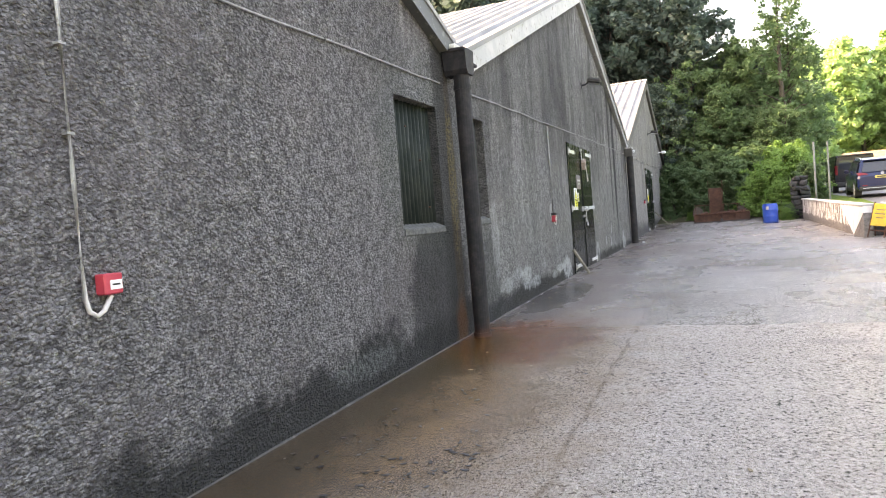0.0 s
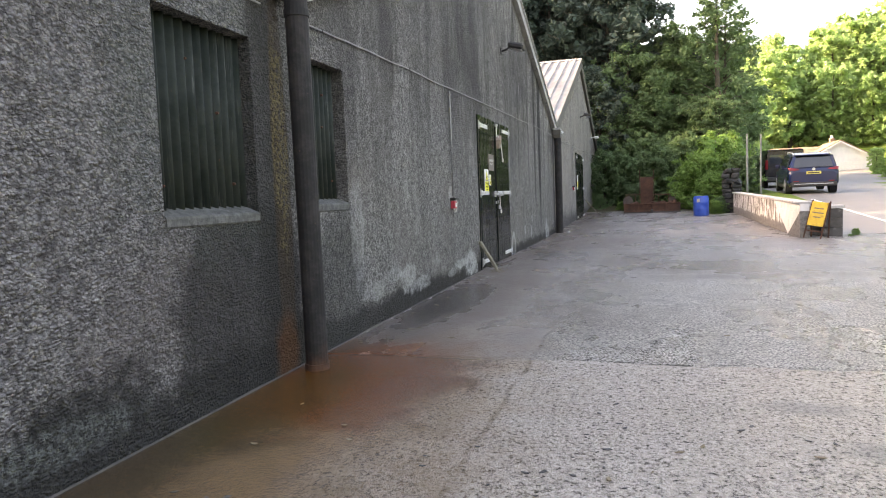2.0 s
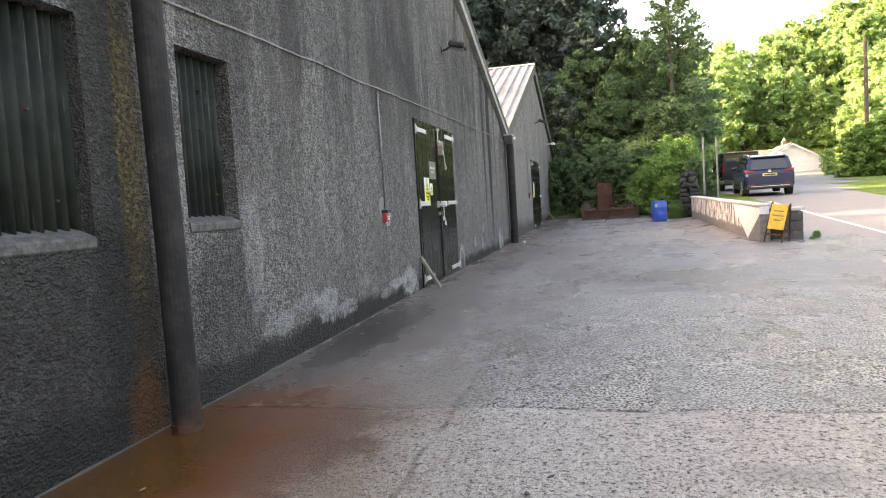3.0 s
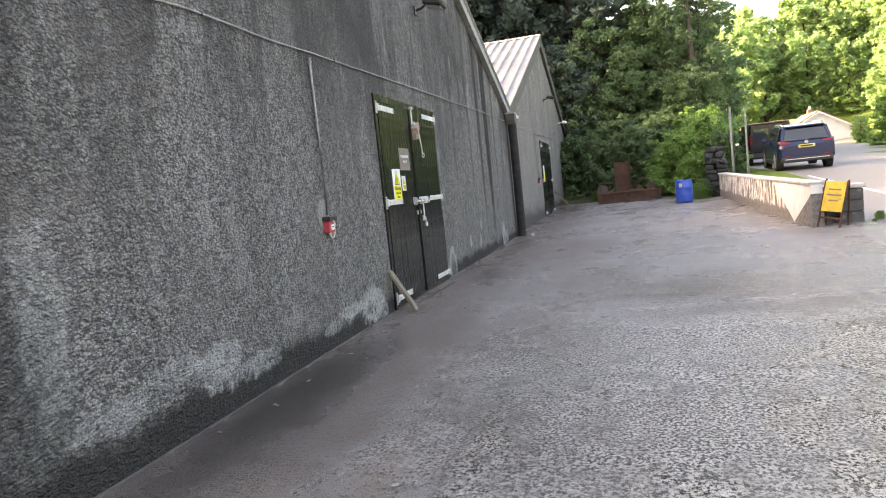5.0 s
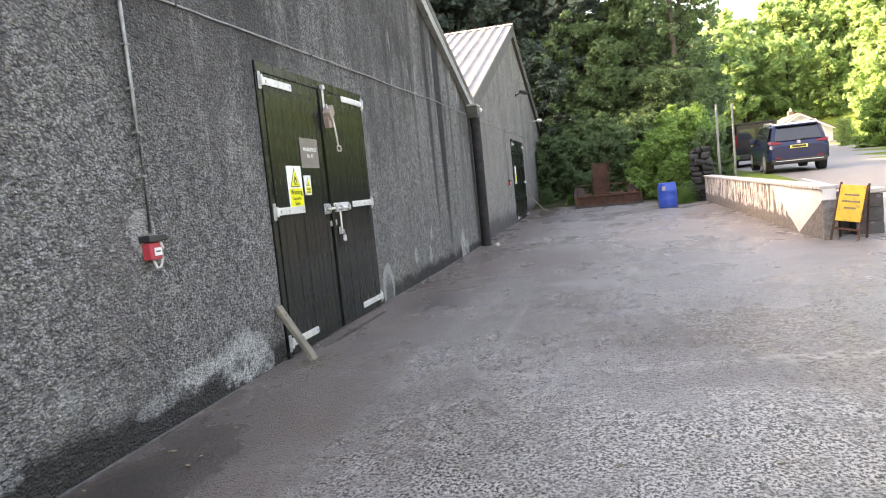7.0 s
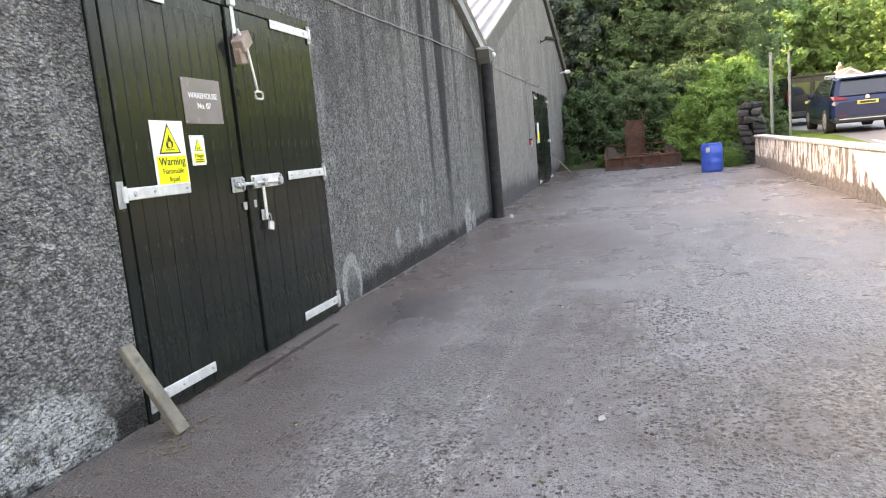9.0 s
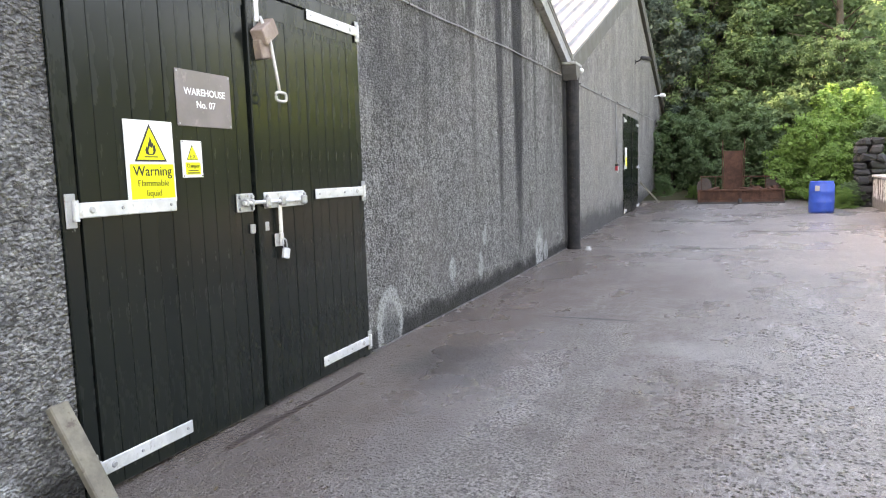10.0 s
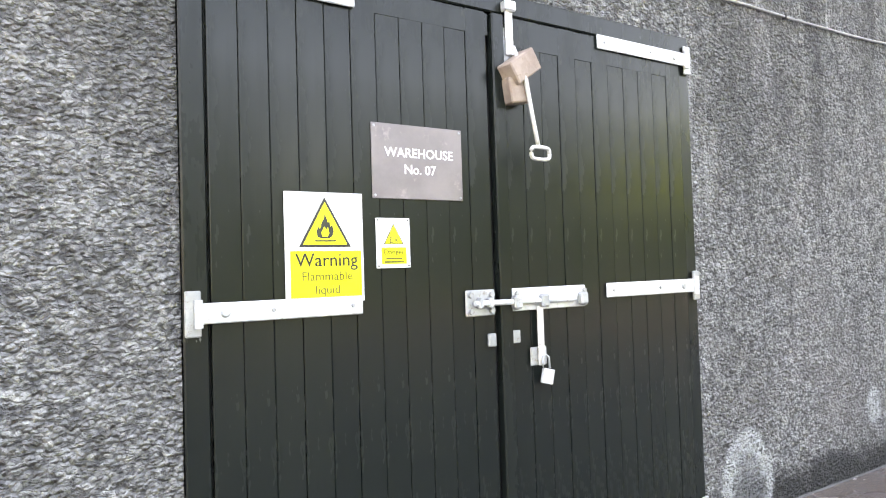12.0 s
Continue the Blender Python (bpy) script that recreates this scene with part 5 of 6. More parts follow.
# ---- low retaining wall ----
def low_wall():
    e = empty("retaining_wall", "low block retaining wall with peeling white paint and coping", "wall", kind="structure")
    y0, y1, x0, x1 = 15.15, 27.75, 6.02, 6.22
    rows, step = 4, 0.45
    share = {}

    def block(w, hgt):
        key = (round(w, 3), round(hgt, 3))
        if key not in share:
            bm = box(bmesh.new(), (0, 0.004, 0.004), (x1 - x0, w - 0.004, hgt - 0.004), 0.007)
            me = bpy.data.meshes.new("block")
            bm.to_mesh(me)
            bm.free()
            me.materials.append(M["block"])
            share[key] = me
        return share[key]
    for r in range(rows):
        y = y0 + (0 if r % 2 else -step / 2)
        while y < y1 - 0.01:
            a, b = max(y, y0), min(y + step, y1)
            if b - a > 0.05:
                o = new("block", block(b - a, 0.215))
                o.parent = e
                o.location = (x0 + 0.004 * noise.noise((a * 3, r, 0)), a, yard(a) * 0.9 + r * 0.2 + (a - y0) * 0.004 - 0.02)
            y += step
    part("mortar_core", poly(bmesh.new(), [(x0 + 0.012, y0 + 0.01, -0.1), (x0 + 0.012, y1 - 0.01, -0.1), (x0 + 0.012, y1 - 0.01, 0.95), (x0 + 0.012, y0 + 0.01, 0.79)], (0.17, 0, 0)), M["concrete"], e)
    n = 20
    w = (y1 - y0) / n
    for k in range(n):
        a = y0 + k * w
        z = 0.775 + (a - y0) * 0.0152
        bm = box(bmesh.new(), (x0 - 0.035, 0.004, 0), (x1 + 0.05, w - 0.004, 0.065), 0.012)
        bmesh.ops.transform(bm, matrix=pose(0, 0, 0, math.degrees(math.atan(0.0152))), verts=bm.verts)
        o = part("coping_slab", bm, M["coping"], e)
        o.location = (0.006 * noise.noise((k * 1.7, 0, 0)), a, z)
    return e


low_wall()

pier = empty("block_pier", "grey concrete block pier with a cap at the wall end", "pier", (6.78, 15.72, 0))
for r in range(3):
    for k in (0, 1):
        part("block", box(bmesh.new(), (-0.2, -0.2 + k * 0.2, r * 0.215), (0.2, -0.005 + k * 0.2, r * 0.215 + 0.208), 0.008), M["wetlip"], pier)
part("cap", box(bmesh.new(), (-0.24, -0.24, 0.648), (0.24, 0.24, 0.725), 0.012), M["coping"], pier)
part("infill", box(bmesh.new(), (-0.55, 0.03, -0.05), (-0.202, 0.19, 0.70), 0.01), M["wetlip"], pier)

# folding road sign with a yellow board
fr = empty("folding_sign", "rusty folding road sign with a faded yellow board", "sign", (6.20, 14.86, 0))
fr.rotation_euler = (0, radians(8), radians(-34))
tilt = pose(0, 0, 0, -14, 0, 0)
bm = bmesh.new()
for xx in (-0.18, 0.18):
    box(bm, (xx - 0.015, -0.012, 0.0), (xx + 0.015, 0.012, 0.86), 0.003, tilt)
box(bm, (-0.18, -0.012, 0.17), (0.18, 0.012, 0.20), 0.003, tilt)
part("front_frame", bm, M["rust"], fr)
part("board", box(bmesh.new(), (-0.17, -0.022, 0.30), (0.17, -0.012, 0.85), 0.003, tilt), M["oldyellow"], fr)
for z, w in ((0.70, 0.20), (0.60, 0.24), (0.50, 0.16)):
    part("print_bar", box(bmesh.new(), (-w / 2, -0.0245, z - 0.014), (w / 2, -0.0225, z + 0.014), 0, tilt), M["leaf_litter"], fr)
bm = bmesh.new()
back = pose(0, 0.42, 0, 12, 0, 0)
for xx in (-0.185, 0.185):
    box(bm, (xx - 0.015, -0.012, 0.0), (xx + 0.015, 0.012, 0.88), 0.003, back)
part("back_frame", bm, M["rust"], fr)

# ---- blue drum ----
dm = empty("plastic_drum", "blue plastic drum standing at the yard edge", "barrel", (4.68, 26.15, yard(26.15)))
prof = [(0.0, 0.255), (0.02, 0.275), (0.10, 0.285), (0.24, 0.283), (0.26, 0.292), (0.29, 0.283), (0.50, 0.283), (0.52, 0.292), (0.55, 0.283), (0.70, 0.280), (0.74, 0.262), (0.755, 0.268), (0.775, 0.262), (0.775, 0.24), (0.745, 0.235)]
bm = bmesh.new()
rings = [[bm.verts.new((r * math.cos(a * math.pi / 14), r * math.sin(a * math.pi / 14), z)) for a in range(28)] for z, r in prof]
for a, b in zip(rings, rings[1:]):
    for k in range(28):
        bm.faces.new((a[k], a[(k + 1) % 28], b[(k + 1) % 28], b[k]))
bm.faces.new(rings[0][::-1])
bm.faces.new(rings[-1])
part("drum_body", bm, M["blue"], dm, smooth=True)
part("bung", rod(bmesh.new(), (0.1, 0.05, 0.745), (0.1, 0.05, 0.77), 0.035), M["blue"], dm)
part("label_mark", boxes(((-0.17, -0.245, 0.54), (-0.06, -0.272, 0.67))), M["paper"], dm, "torn white label")

# ---- rusty trailer ----
rt = empty("rusty_trailer", "rusted steel trailer frame with an upright tailboard", "trailer", (2.87, 29.0, yard(29) + 0.06))
part("front_beam", boxes(((-1.17, -0.06, 0.0), (1.17, 0.06, 0.10)), bevel=0.01), M["rust"], rt)
part("top_rail", boxes(((-1.17, -0.05, 0.36), (1.17, 0.05, 0.42)), bevel=0.01), M["rust"], rt)
for xx in (-1.15, -0.58, 0.0, 0.58, 1.15):
    part("upright", boxes(((xx - 0.03, -0.06, 0.09), (xx + 0.03, 0.04, 0.38)), bevel=0.006), M["rust"], rt)
for xx in (-1.12, -0.55, 0.03, 0.61):
    part("side_panel", boxes(((xx, 0.0, 0.10), (xx + 0.52, 0.012, 0.36))), M["rust"], rt, "flat rusted panel between the uprights")
part("tow_hook", boxes(((-0.06, -0.16, -0.05), (0.06, -0.06, 0.14)), bevel=0.02), M["black"], rt)
part("foot_beam", boxes(((-1.19, -0.07, -0.05), (1.19, 0.07, 0.045)), bevel=0.01), M["black"], rt)
part("bed", boxes(((-1.15, 0.05, 0.26), (1.15, 1.9, 0.33)), bevel=0.01), M["rust"], rt)
tl = part("tailboard", boxes(((-0.46, 0.5, 0.33), (0.06, 0.54, 1.56)), bevel=0.008), M["rust"], rt, "upright rusted steel plate")
for xx in (-0.47, 0.035):
    part("plate_rim", boxes(((xx, 0.47, 0.33), (xx + 0.035, 0.5, 1.58)), bevel=0.006), M["rust"], tl)
for xx in (-0.5, 0.1):
    part("thin_post", rod(bmesh.new(), (xx, 0.45, 0.33), (xx, 0.45, 1.90), 0.016), M["rust"], rt)
for xx in (-1.02, 0.92):
    arch = [(xx - 0.22 + 0.44 * (0.5 - 0.5 * math.cos(a)), 0.75, 0.33 + 0.42 * math.sin(a) ** 0.6) for a in [k * math.pi / 10 for k in range(11)]]
    part("wheel_arch", poly(bmesh.new(), arch, (0, 0.5, 0)), M["grate"], rt, "dark rounded mudguard")
for xx in (-0.9, 0.9):
    part("wheel", rod(bmesh.new(), (xx - 0.09, 1.0, 0.13), (xx + 0.09, 1.0, 0.13), 0.19, None, 18), M["tyre"], rt)
part("back_rail", rod(bmesh.new(), (-1.15, 0.62, 0.80), (1.15, 0.62, 0.76), 0.018), M["rust"], rt)
for xx in (-1.1, -0.7, 0.3, 0.7, 1.1):
    part("back_post", rod(bmesh.new(), (xx, 0.62, 0.32), (xx, 0.62, 0.80), 0.014), M["rust"], rt)
random.seed(5)
for k in range(9):
    part("scrap", box(bmesh.new(), (-0.2, -0.05, 0), (0.2, 0.05, 0.12), 0.01, pose(random.uniform(-1, 1), random.uniform(0.2, 0.45), 0.34, random.uniform(-20, 20), random.uniform(-20, 20), random.uniform(0, 180))), M["rust"], rt)

# ---- dark stone pillar at the far end of the wall ----
sp = empty("stone_pillar", "dark rubble stone gate pillar overgrown at its foot", "pillar", (6.02, 28.25, yard(28.2)))
random.seed(11)
z = -0.05
while z < 1.75:
    hgt = random.uniform(0.15, 0.24)
    k = min(1.0, (2.0 - z) / 0.7) if z > 1.3 else 1.0
    half = 0.33 * (0.6 + 0.4 * k)
    cut = random.uniform(-0.12, 0.12)
    for a, b in ((-half, cut), (cut, half)):
        for ya, yb in ((-half, 0.02), (0.02, half)):
            bm = box(bmesh.new(), (a + 0.008, ya + 0.008, z), (b - 0.004, yb - 0.004, z + hgt - 0.006), 0.05)
            for v in bm.verts:
                v.co += Vector((noise.noise(v.co * 4), noise.noise(v.co * 4 + Vector((9, 0, 0))), noise.noise(v.co * 4 + Vector((0, 9, 0))))) * 0.10
            bmesh.ops.transform(bm, matrix=Matrix.Translation((random.uniform(-0.035, 0.035), random.uniform(-0.035, 0.035), 0)) @ Matrix.Rotation(random.uniform(-0.16, 0.16), 4, "Z") @ Matrix.Rotation(random.uniform(-0.04, 0.04), 4, "Y"), verts=bm.verts)
            part("stone", bm, M["darkstone"], sp)
    z += hgt

# ---- fence posts, telegraph pole ----
for x, y, top, r in ((6.70, 29.0, 3.42, 0.045), (7.28, 29.4, 3.40, 0.04)):
    b = height(x, y)
    o = part("fence_post", rod(bmesh.new(), (0, 0, -0.1), (0, 0, top - b), r, r * 0.92, 12), M["post"])
    o.location = (x, y, b)
    tagged(o, "plain grey metal post standing in the verge", "post", "verge posts")
tp = empty("telegraph_pole", "tall brown wooden telegraph pole above the hedge", "pole", (19.7, 50.0, height(19.7, 50)))
part("pole", rod(bmesh.new(), (0, 0, -0.2), (0, 0, 10.6 - height(19.7, 50)), 0.15, 0.11, 12), M["bark"], tp)
part("bracket", boxes(((-0.3, -0.05, 7.0), (0.3, 0.05, 7.1))), M["bark"], tp)

# white edge line on the road
verts, faces = [], []
for k in range(40):
    y = 10 + k * 0.4
    x = 8.70 - 0.05 * (y - 16) + 0.0016 * (y - 16) ** 2
    verts += [(x, y, height(x, y) + 0.006), (x + 0.11, y, height(x + 0.11, y) + 0.006)]
for k in range(39):
    faces.append((2 * k, 2 * k + 1, 2 * k + 3, 2 * k + 2))
tagged(new("road_marking", mesh_of("road_marking", verts, faces, M["line"])), "worn white edge line painted on the road", "road marking", kind="structure")


# ---- vehicles ----
def loft(sections, cap=True):
    """A body from closed rings of points at steps along it."""
    bm = bmesh.new()
    rings = [[bm.verts.new(p) for p in ring] for ring in sections]
    n = len(rings[0])
    for a, b in zip(rings, rings[1:]):
        for k in range(n):
            bm.faces.new((a[k], a[(k + 1) % n], b[(k + 1) % n], b[k]))
    if cap:
        bm.faces.new(rings[0])
        bm.faces.new(rings[-1][::-1])
    bmesh.ops.recalc_face_normals(bm, faces=bm.faces)
    return bm


def body_ring(y, hw, z0, zmid, z1, top_hw):
    return [(-hw * 0.90, y, z0), (-hw, y, z0 + 0.12), (-hw, y, zmid), (-top_hw, y, z1), (-top_hw * 0.9, y, z1 + 0.025), (top_hw * 0.9, y, z1 + 0.025), (top_hw, y, z1), (hw, y, zmid), (hw, y, z0 + 0.12), (hw * 0.90, y, z0)]


def wheel(parent, x, y, r=0.35, w=0.24):
    t = part("wheel", rod(bmesh.new(), (x - w / 2, y, r), (x + w / 2, y, r), r, None, 24), M["tyre"], parent)
    s = -1 if x < 0 else 1
    rim = part("rim", rod(bmesh.new(), (x + s * w / 2, y, r), (x + s * (w / 2 + 0.012), y, r), r * 0.68, r * 0.60, 20), M["steel"], t)
    for k in range(5):
        a = k * 2 * math.pi / 5
        part("spoke_gap", boxes(((x + s * (w / 2 + 0.006) - 0.008, y + math.cos(a) * 0.14 - 0.035, r + math.sin(a) * 0.14 - 0.035), (x + s * (w / 2 + 0.006) + 0.008, y + math.cos(a) * 0.14 + 0.035, r + math.sin(a) * 0.14 + 0.035)), bevel=0.006), M["black"], t)


def suv(x, y, turn):
    c = empty("car", "dark blue five-door car parked at the roadside", "car", (x, y, height(x, y) - 0.01))
    c.rotation_euler = (radians(2.5), 0, radians(turn))
    secs = [body_ring(0.0, 0.80, 0.42, 0.80, 0.86, 0.72), body_ring(0.06, 0.88, 0.34, 0.84, 1.00, 0.80), body_ring(0.25, 0.915, 0.30, 0.90, 1.06, 0.86), body_ring(1.2, 0.92, 0.26, 0.92, 1.05, 0.87),
            body_ring(3.0, 0.92, 0.26, 0.90, 1.03, 0.86), body_ring(3.9, 0.90, 0.28, 0.84, 0.96, 0.80), body_ring(4.35, 0.84, 0.32, 0.70, 0.84, 0.70), body_ring(4.48, 0.74, 0.38, 0.60, 0.70, 0.62)]
    part("body", loft(secs), M["car"], c)
    cab = [[(-0.82, 0.10, 1.00), (0.82, 0.10, 1.00), (0.70, 0.34, 1.50), (0.60, 0.40, 1.56), (-0.60, 0.40, 1.56), (-0.70, 0.34, 1.50)],
           [(-0.87, 0.9, 1.04), (0.87, 0.9, 1.04), (0.73, 0.9, 1.56), (0.62, 0.9, 1.635), (-0.62, 0.9, 1.635), (-0.73, 0.9, 1.56)],
           [(-0.87, 2.0, 1.04), (0.87, 2.0, 1.04), (0.73, 1.9, 1.57), (0.62, 1.9, 1.645), (-0.62, 1.9, 1.645), (-0.73, 1.9, 1.57)],
           [(-0.86, 3.15, 1.02), (0.86, 3.15, 1.02), (0.70, 2.45, 1.52), (0.58, 2.40, 1.575), (-0.58, 2.40, 1.575), (-0.70, 2.45, 1.52)]]
    part("cabin", loft(cab), M["car"], c)
    part("rear_window", poly(bmesh.new(), [(-0.70, 0.115, 1.06), (0.70, 0.115, 1.06), (0.60, 0.318, 1.48), (-0.60, 0.318, 1.48)], (0, -0.014, 0.006)), M["glass"], c)
    for s in (-1, 1):
        for ya, yb, yc, yd in ((0.45, 1.02, 1.02, 0.55), (1.08, 1.98, 1.92, 1.08), (2.04, 2.95, 2.35, 1.98)):
            part("side_window", poly(bmesh.new(), [(s * 0.868, ya, 1.08), (s * 0.868, yb, 1.08), (s * 0.745, yc, 1.52), (s * 0.745, yd, 1.52)], (s * 0.012, 0, 0.004)), M["glass"], c)
        lamp = part("tail_lamp", poly(bmesh.new(), [(s * 0.50, 0.035, 0.955), (s * 0.86, 0.03, 0.95), (s * 0.90, 0.20, 1.05), (s * 0.80, 0.07, 1.055), (s * 0.54, 0.06, 1.01)], (0, -0.03, 0.01)), M["lamp_red"], c)
        part("roof_rail", tube(bmesh.new(), [(s * 0.66, 0.5, 1.58), (s * 0.67, 0.7, 1.655), (s * 0.67, 2.0, 1.67), (s * 0.65, 2.3, 1.61)], 0.018, 6), M["galv"], c)
        part("reflector", boxes(((s * 0.62 - 0.1, -0.012, 0.50), (s * 0.62 + 0.1, 0.02, 0.535))), M["lamp_red"], c)
        part("door_mirror", box(bmesh.new(), (s * 0.98 - 0.1, 2.55, 1.02), (s * 0.98 + 0.08, 2.68, 1.17), 0.03), M["car"], c)
        part("sill_trim", boxes(((s * 0.905 - 0.02, 0.9, 0.24), (s * 0.905 + 0.025, 3.1, 0.40)), bevel=0.01), M["black"], c)
        for yy in (0.85, 3.55):
            wheel(c, s * 0.80, yy)
    part("number_plate", box(bmesh.new(), (-0.26, -0.022, 0.80), (0.26, 0.01, 0.905), 0.004), M["numplate"], c)
    part("plate_print", boxes(((-0.2, -0.0235, 0.825), (0.2, -0.0225, 0.88))), M["ink"], c)
    part("badge", rod(bmesh.new(), (0, 0.035, 0.99), (0, 0.015, 0.985), 0.06, None, 16), M["galv"], c)
    part("lower_bumper", box(bmesh.new(), (-0.82, -0.02, 0.30), (0.82, 0.2, 0.50), 0.04), M["black"], c)
    part("bumper_trim", boxes(((-0.7, -0.03, 0.40), (0.7, 0.0, 0.425)), bevel=0.006), M["galv"], c)
    part("spoiler", box(bmesh.new(), (-0.62, 0.22, 1.52), (0.62, 0.44, 1.57), 0.015), M["car"], c)
    part("wiper", rod(bmesh.new(), (0.0, 0.09, 1.07), (0.35, 0.115, 1.10), 0.01), M["black"], c)
    return c


def van(x, y, turn):
    c = empty("van", "black panel van parked beyond the car", "van", (x, y, height(x, y) - 0.01))
    c.rotation_euler = (radians(1.7), 0, radians(turn))
    secs = [body_ring(0.0, 0.90, 0.36, 1.10, 1.84, 0.80), body_ring(0.10, 0.95, 0.30, 1.15, 1.93, 0.83), body_ring(1.5, 0.96, 0.28, 1.15, 1.95, 0.84), body_ring(3.3, 0.95, 0.28, 1.12, 1.92, 0.82),
            body_ring(3.7, 0.94, 0.28, 1.08, 1.75, 0.78), body_ring(4.35, 0.92, 0.30, 0.98, 1.12, 0.74), body_ring(4.95, 0.82, 0.36, 0.72, 0.90, 0.66)]
    part("body", loft(secs), M["van"], c)
    for s in (-1, 1):
        part("rear_window", box(bmesh.new(), (s * 0.40 - 0.33, -0.012, 1.22), (s * 0.40 + 0.33, 0.03, 1.70), 0.02), M["glass"], c)
        part("tail_lamp", box(bmesh.new(), (s * 0.855 - 0.06, -0.02, 0.95), (s * 0.855 + 0.06, 0.08, 1.45), 0.02), M["lamp_red"], c)
        part("side_window", poly(bmesh.new(), [(s * 0.958, 2.4, 1.2), (s * 0.958, 3.6, 1.2), (s * 0.84, 3.4, 1.68), (s * 0.86, 2.4, 1.72)], (s * 0.012, 0, 0)), M["glass"], c)
        for yy in (0.95, 3.95):
            wheel(c, s * 0.83, yy, 0.33)
    part("door_seam", boxes(((-0.008, -0.004, 0.5), (0.008, 0.02, 1.85))), M["black"], c)
    part("number_plate", box(bmesh.new(), (-0.26, -0.018, 0.85), (0.26, 0.01, 0.95), 0.004), M["numplate"], c)
    part("bumper", box(bmesh.new(), (-0.88, -0.06, 0.36), (0.88, 0.12, 0.58), 0.03), M["black"], c)
    part("roof_edge", box(bmesh.new(), (-0.74, 0.0, 1.88), (0.74, 0.14, 1.95), 0.02), M["van"], c)
    return c


suv(8.98, 28.0, -3)
van(9.4, 36.2, -2)


# ---- bungalow ----
def bungalow(x, y):
    b = empty("bungalow", "white rendered bungalow with a brown tiled roof", "house", (x, y, height(x, y) - 1.0))
    w, hgt, ap = 3.1, 2.45, 4.2
    part("gable_wall", poly(bmesh.new(), [(-w, 0, -0.6), (w, 0, -0.6), (w, 0, hgt), (0, 0, ap), (-w, 0, hgt)], (0, 7, 0)), M["housewall"], b)
    for s in (-1, 1):
        part("roof", poly(bmesh.new(), [(s * (w + 0.4), -0.35, hgt - 0.16), (0, -0.35, ap + 0.06), (0, -0.35, ap + 0.2), (s * (w + 0.4), -0.35, hgt - 0.02)], (0, 7.6, 0)), M["tiles"], b)
        part("verge_board", poly(bmesh.new(), [(s * (w + 0.4), -0.40, hgt - 0.30), (0, -0.40, ap - 0.08), (0, -0.40, ap + 0.08), (s * (w + 0.4), -0.40, hgt - 0.13)], (0, 0.04, 0)), M["white"], b)
    part("garage_door", boxes(((-0.9, -0.03, -0.1), (2.2, 0.02, 2.0)), bevel=0.01), M["white"], b)
    for k in range(5):
        part("door_rib", boxes(((-0.88, -0.045, 0.02 + k * 0.4), (2.18, -0.028, 0.05 + k * 0.4))), M["housewall"], b)
    part("wing_wall", boxes(((-9.5, 2.0, -0.6), (-w, 6.5, hgt - 0.1))), M["housewall"], b)
    part("wing_roof", poly(bmesh.new(), [(-9.9, 1.5, hgt - 0.1), (-9.9, 4.25, 4.0), (-9.9, 7.0, hgt - 0.1)], (9.9, 0, 0)), M["tiles"], b)
    part("wing_window", boxes(((-7.5, 1.95, 0.9), (-5.7, 2.03, 2.0))), M["glass"], b)
    part("chimney", boxes(((-0.25, 3.0, 3.9), (0.25, 3.5, 4.8)), bevel=0.02), M["tiles"], b)
    part("chimney_pot", rod(bmesh.new(), (0, 3.25, 4.8), (0, 3.25, 5.1), 0.14, 0.11), M["housewall"], b)
    return b


bungalow(22.8, 82.0)


# ---- trees ----
def leaf_mesh(name, centres, spread, per, size, mat, seed, flat=0.75):
    """Leaves as small folded kites, scattered in clumps round the given centres."""
    rng = np.random.default_rng(seed)
    c = np.repeat(np.array(centres), per, axis=0)
    n = len(c)
    d = rng.normal(size=(n, 3))
    d /= np.linalg.norm(d, axis=1, keepdims=True)
    rad = spread * rng.random((n, 1)) ** 0.45
    pos = c + d * rad * np.array([1, 1, flat]) * rng.uniform(0.6, 1.35, (n // per, 1)).repeat(per, axis=0)
    nrm = d * 0.6 + rng.normal(size=(n, 3)) * 0.6 + np.array([0, 0, 0.7])
    nrm /= np.linalg.norm(nrm, axis=1, keepdims=True)
    a = np.cross(nrm, rng.normal(size=(n, 3)))
    a /= np.linalg.norm(a, axis=1, keepdims=True)
    b = np.cross(nrm, a)
    s = size * rng.uniform(0.6, 1.35, (n, 1))
    v = np.stack([pos - a * s, pos + b * s * 0.55 - nrm * s * 0.15, pos + a * s, pos - b * s * 0.55 - nrm * s * 0.15], 1).reshape(-1, 3)
    me = bpy.data.meshes.new(name)
    me.vertices.add(4 * n)
    me.vertices.foreach_set("co", v.ravel())
    me.loops.add(4 * n)
    me.loops.foreach_set("vertex_index", np.arange(4 * n))
    me.polygons.add(n)
    me.polygons.foreach_set("loop_start", np.arange(0, 4 * n, 4))
    me.update(calc_edges=True)
    me.validate()
    me.materials.append(mat)
    return me


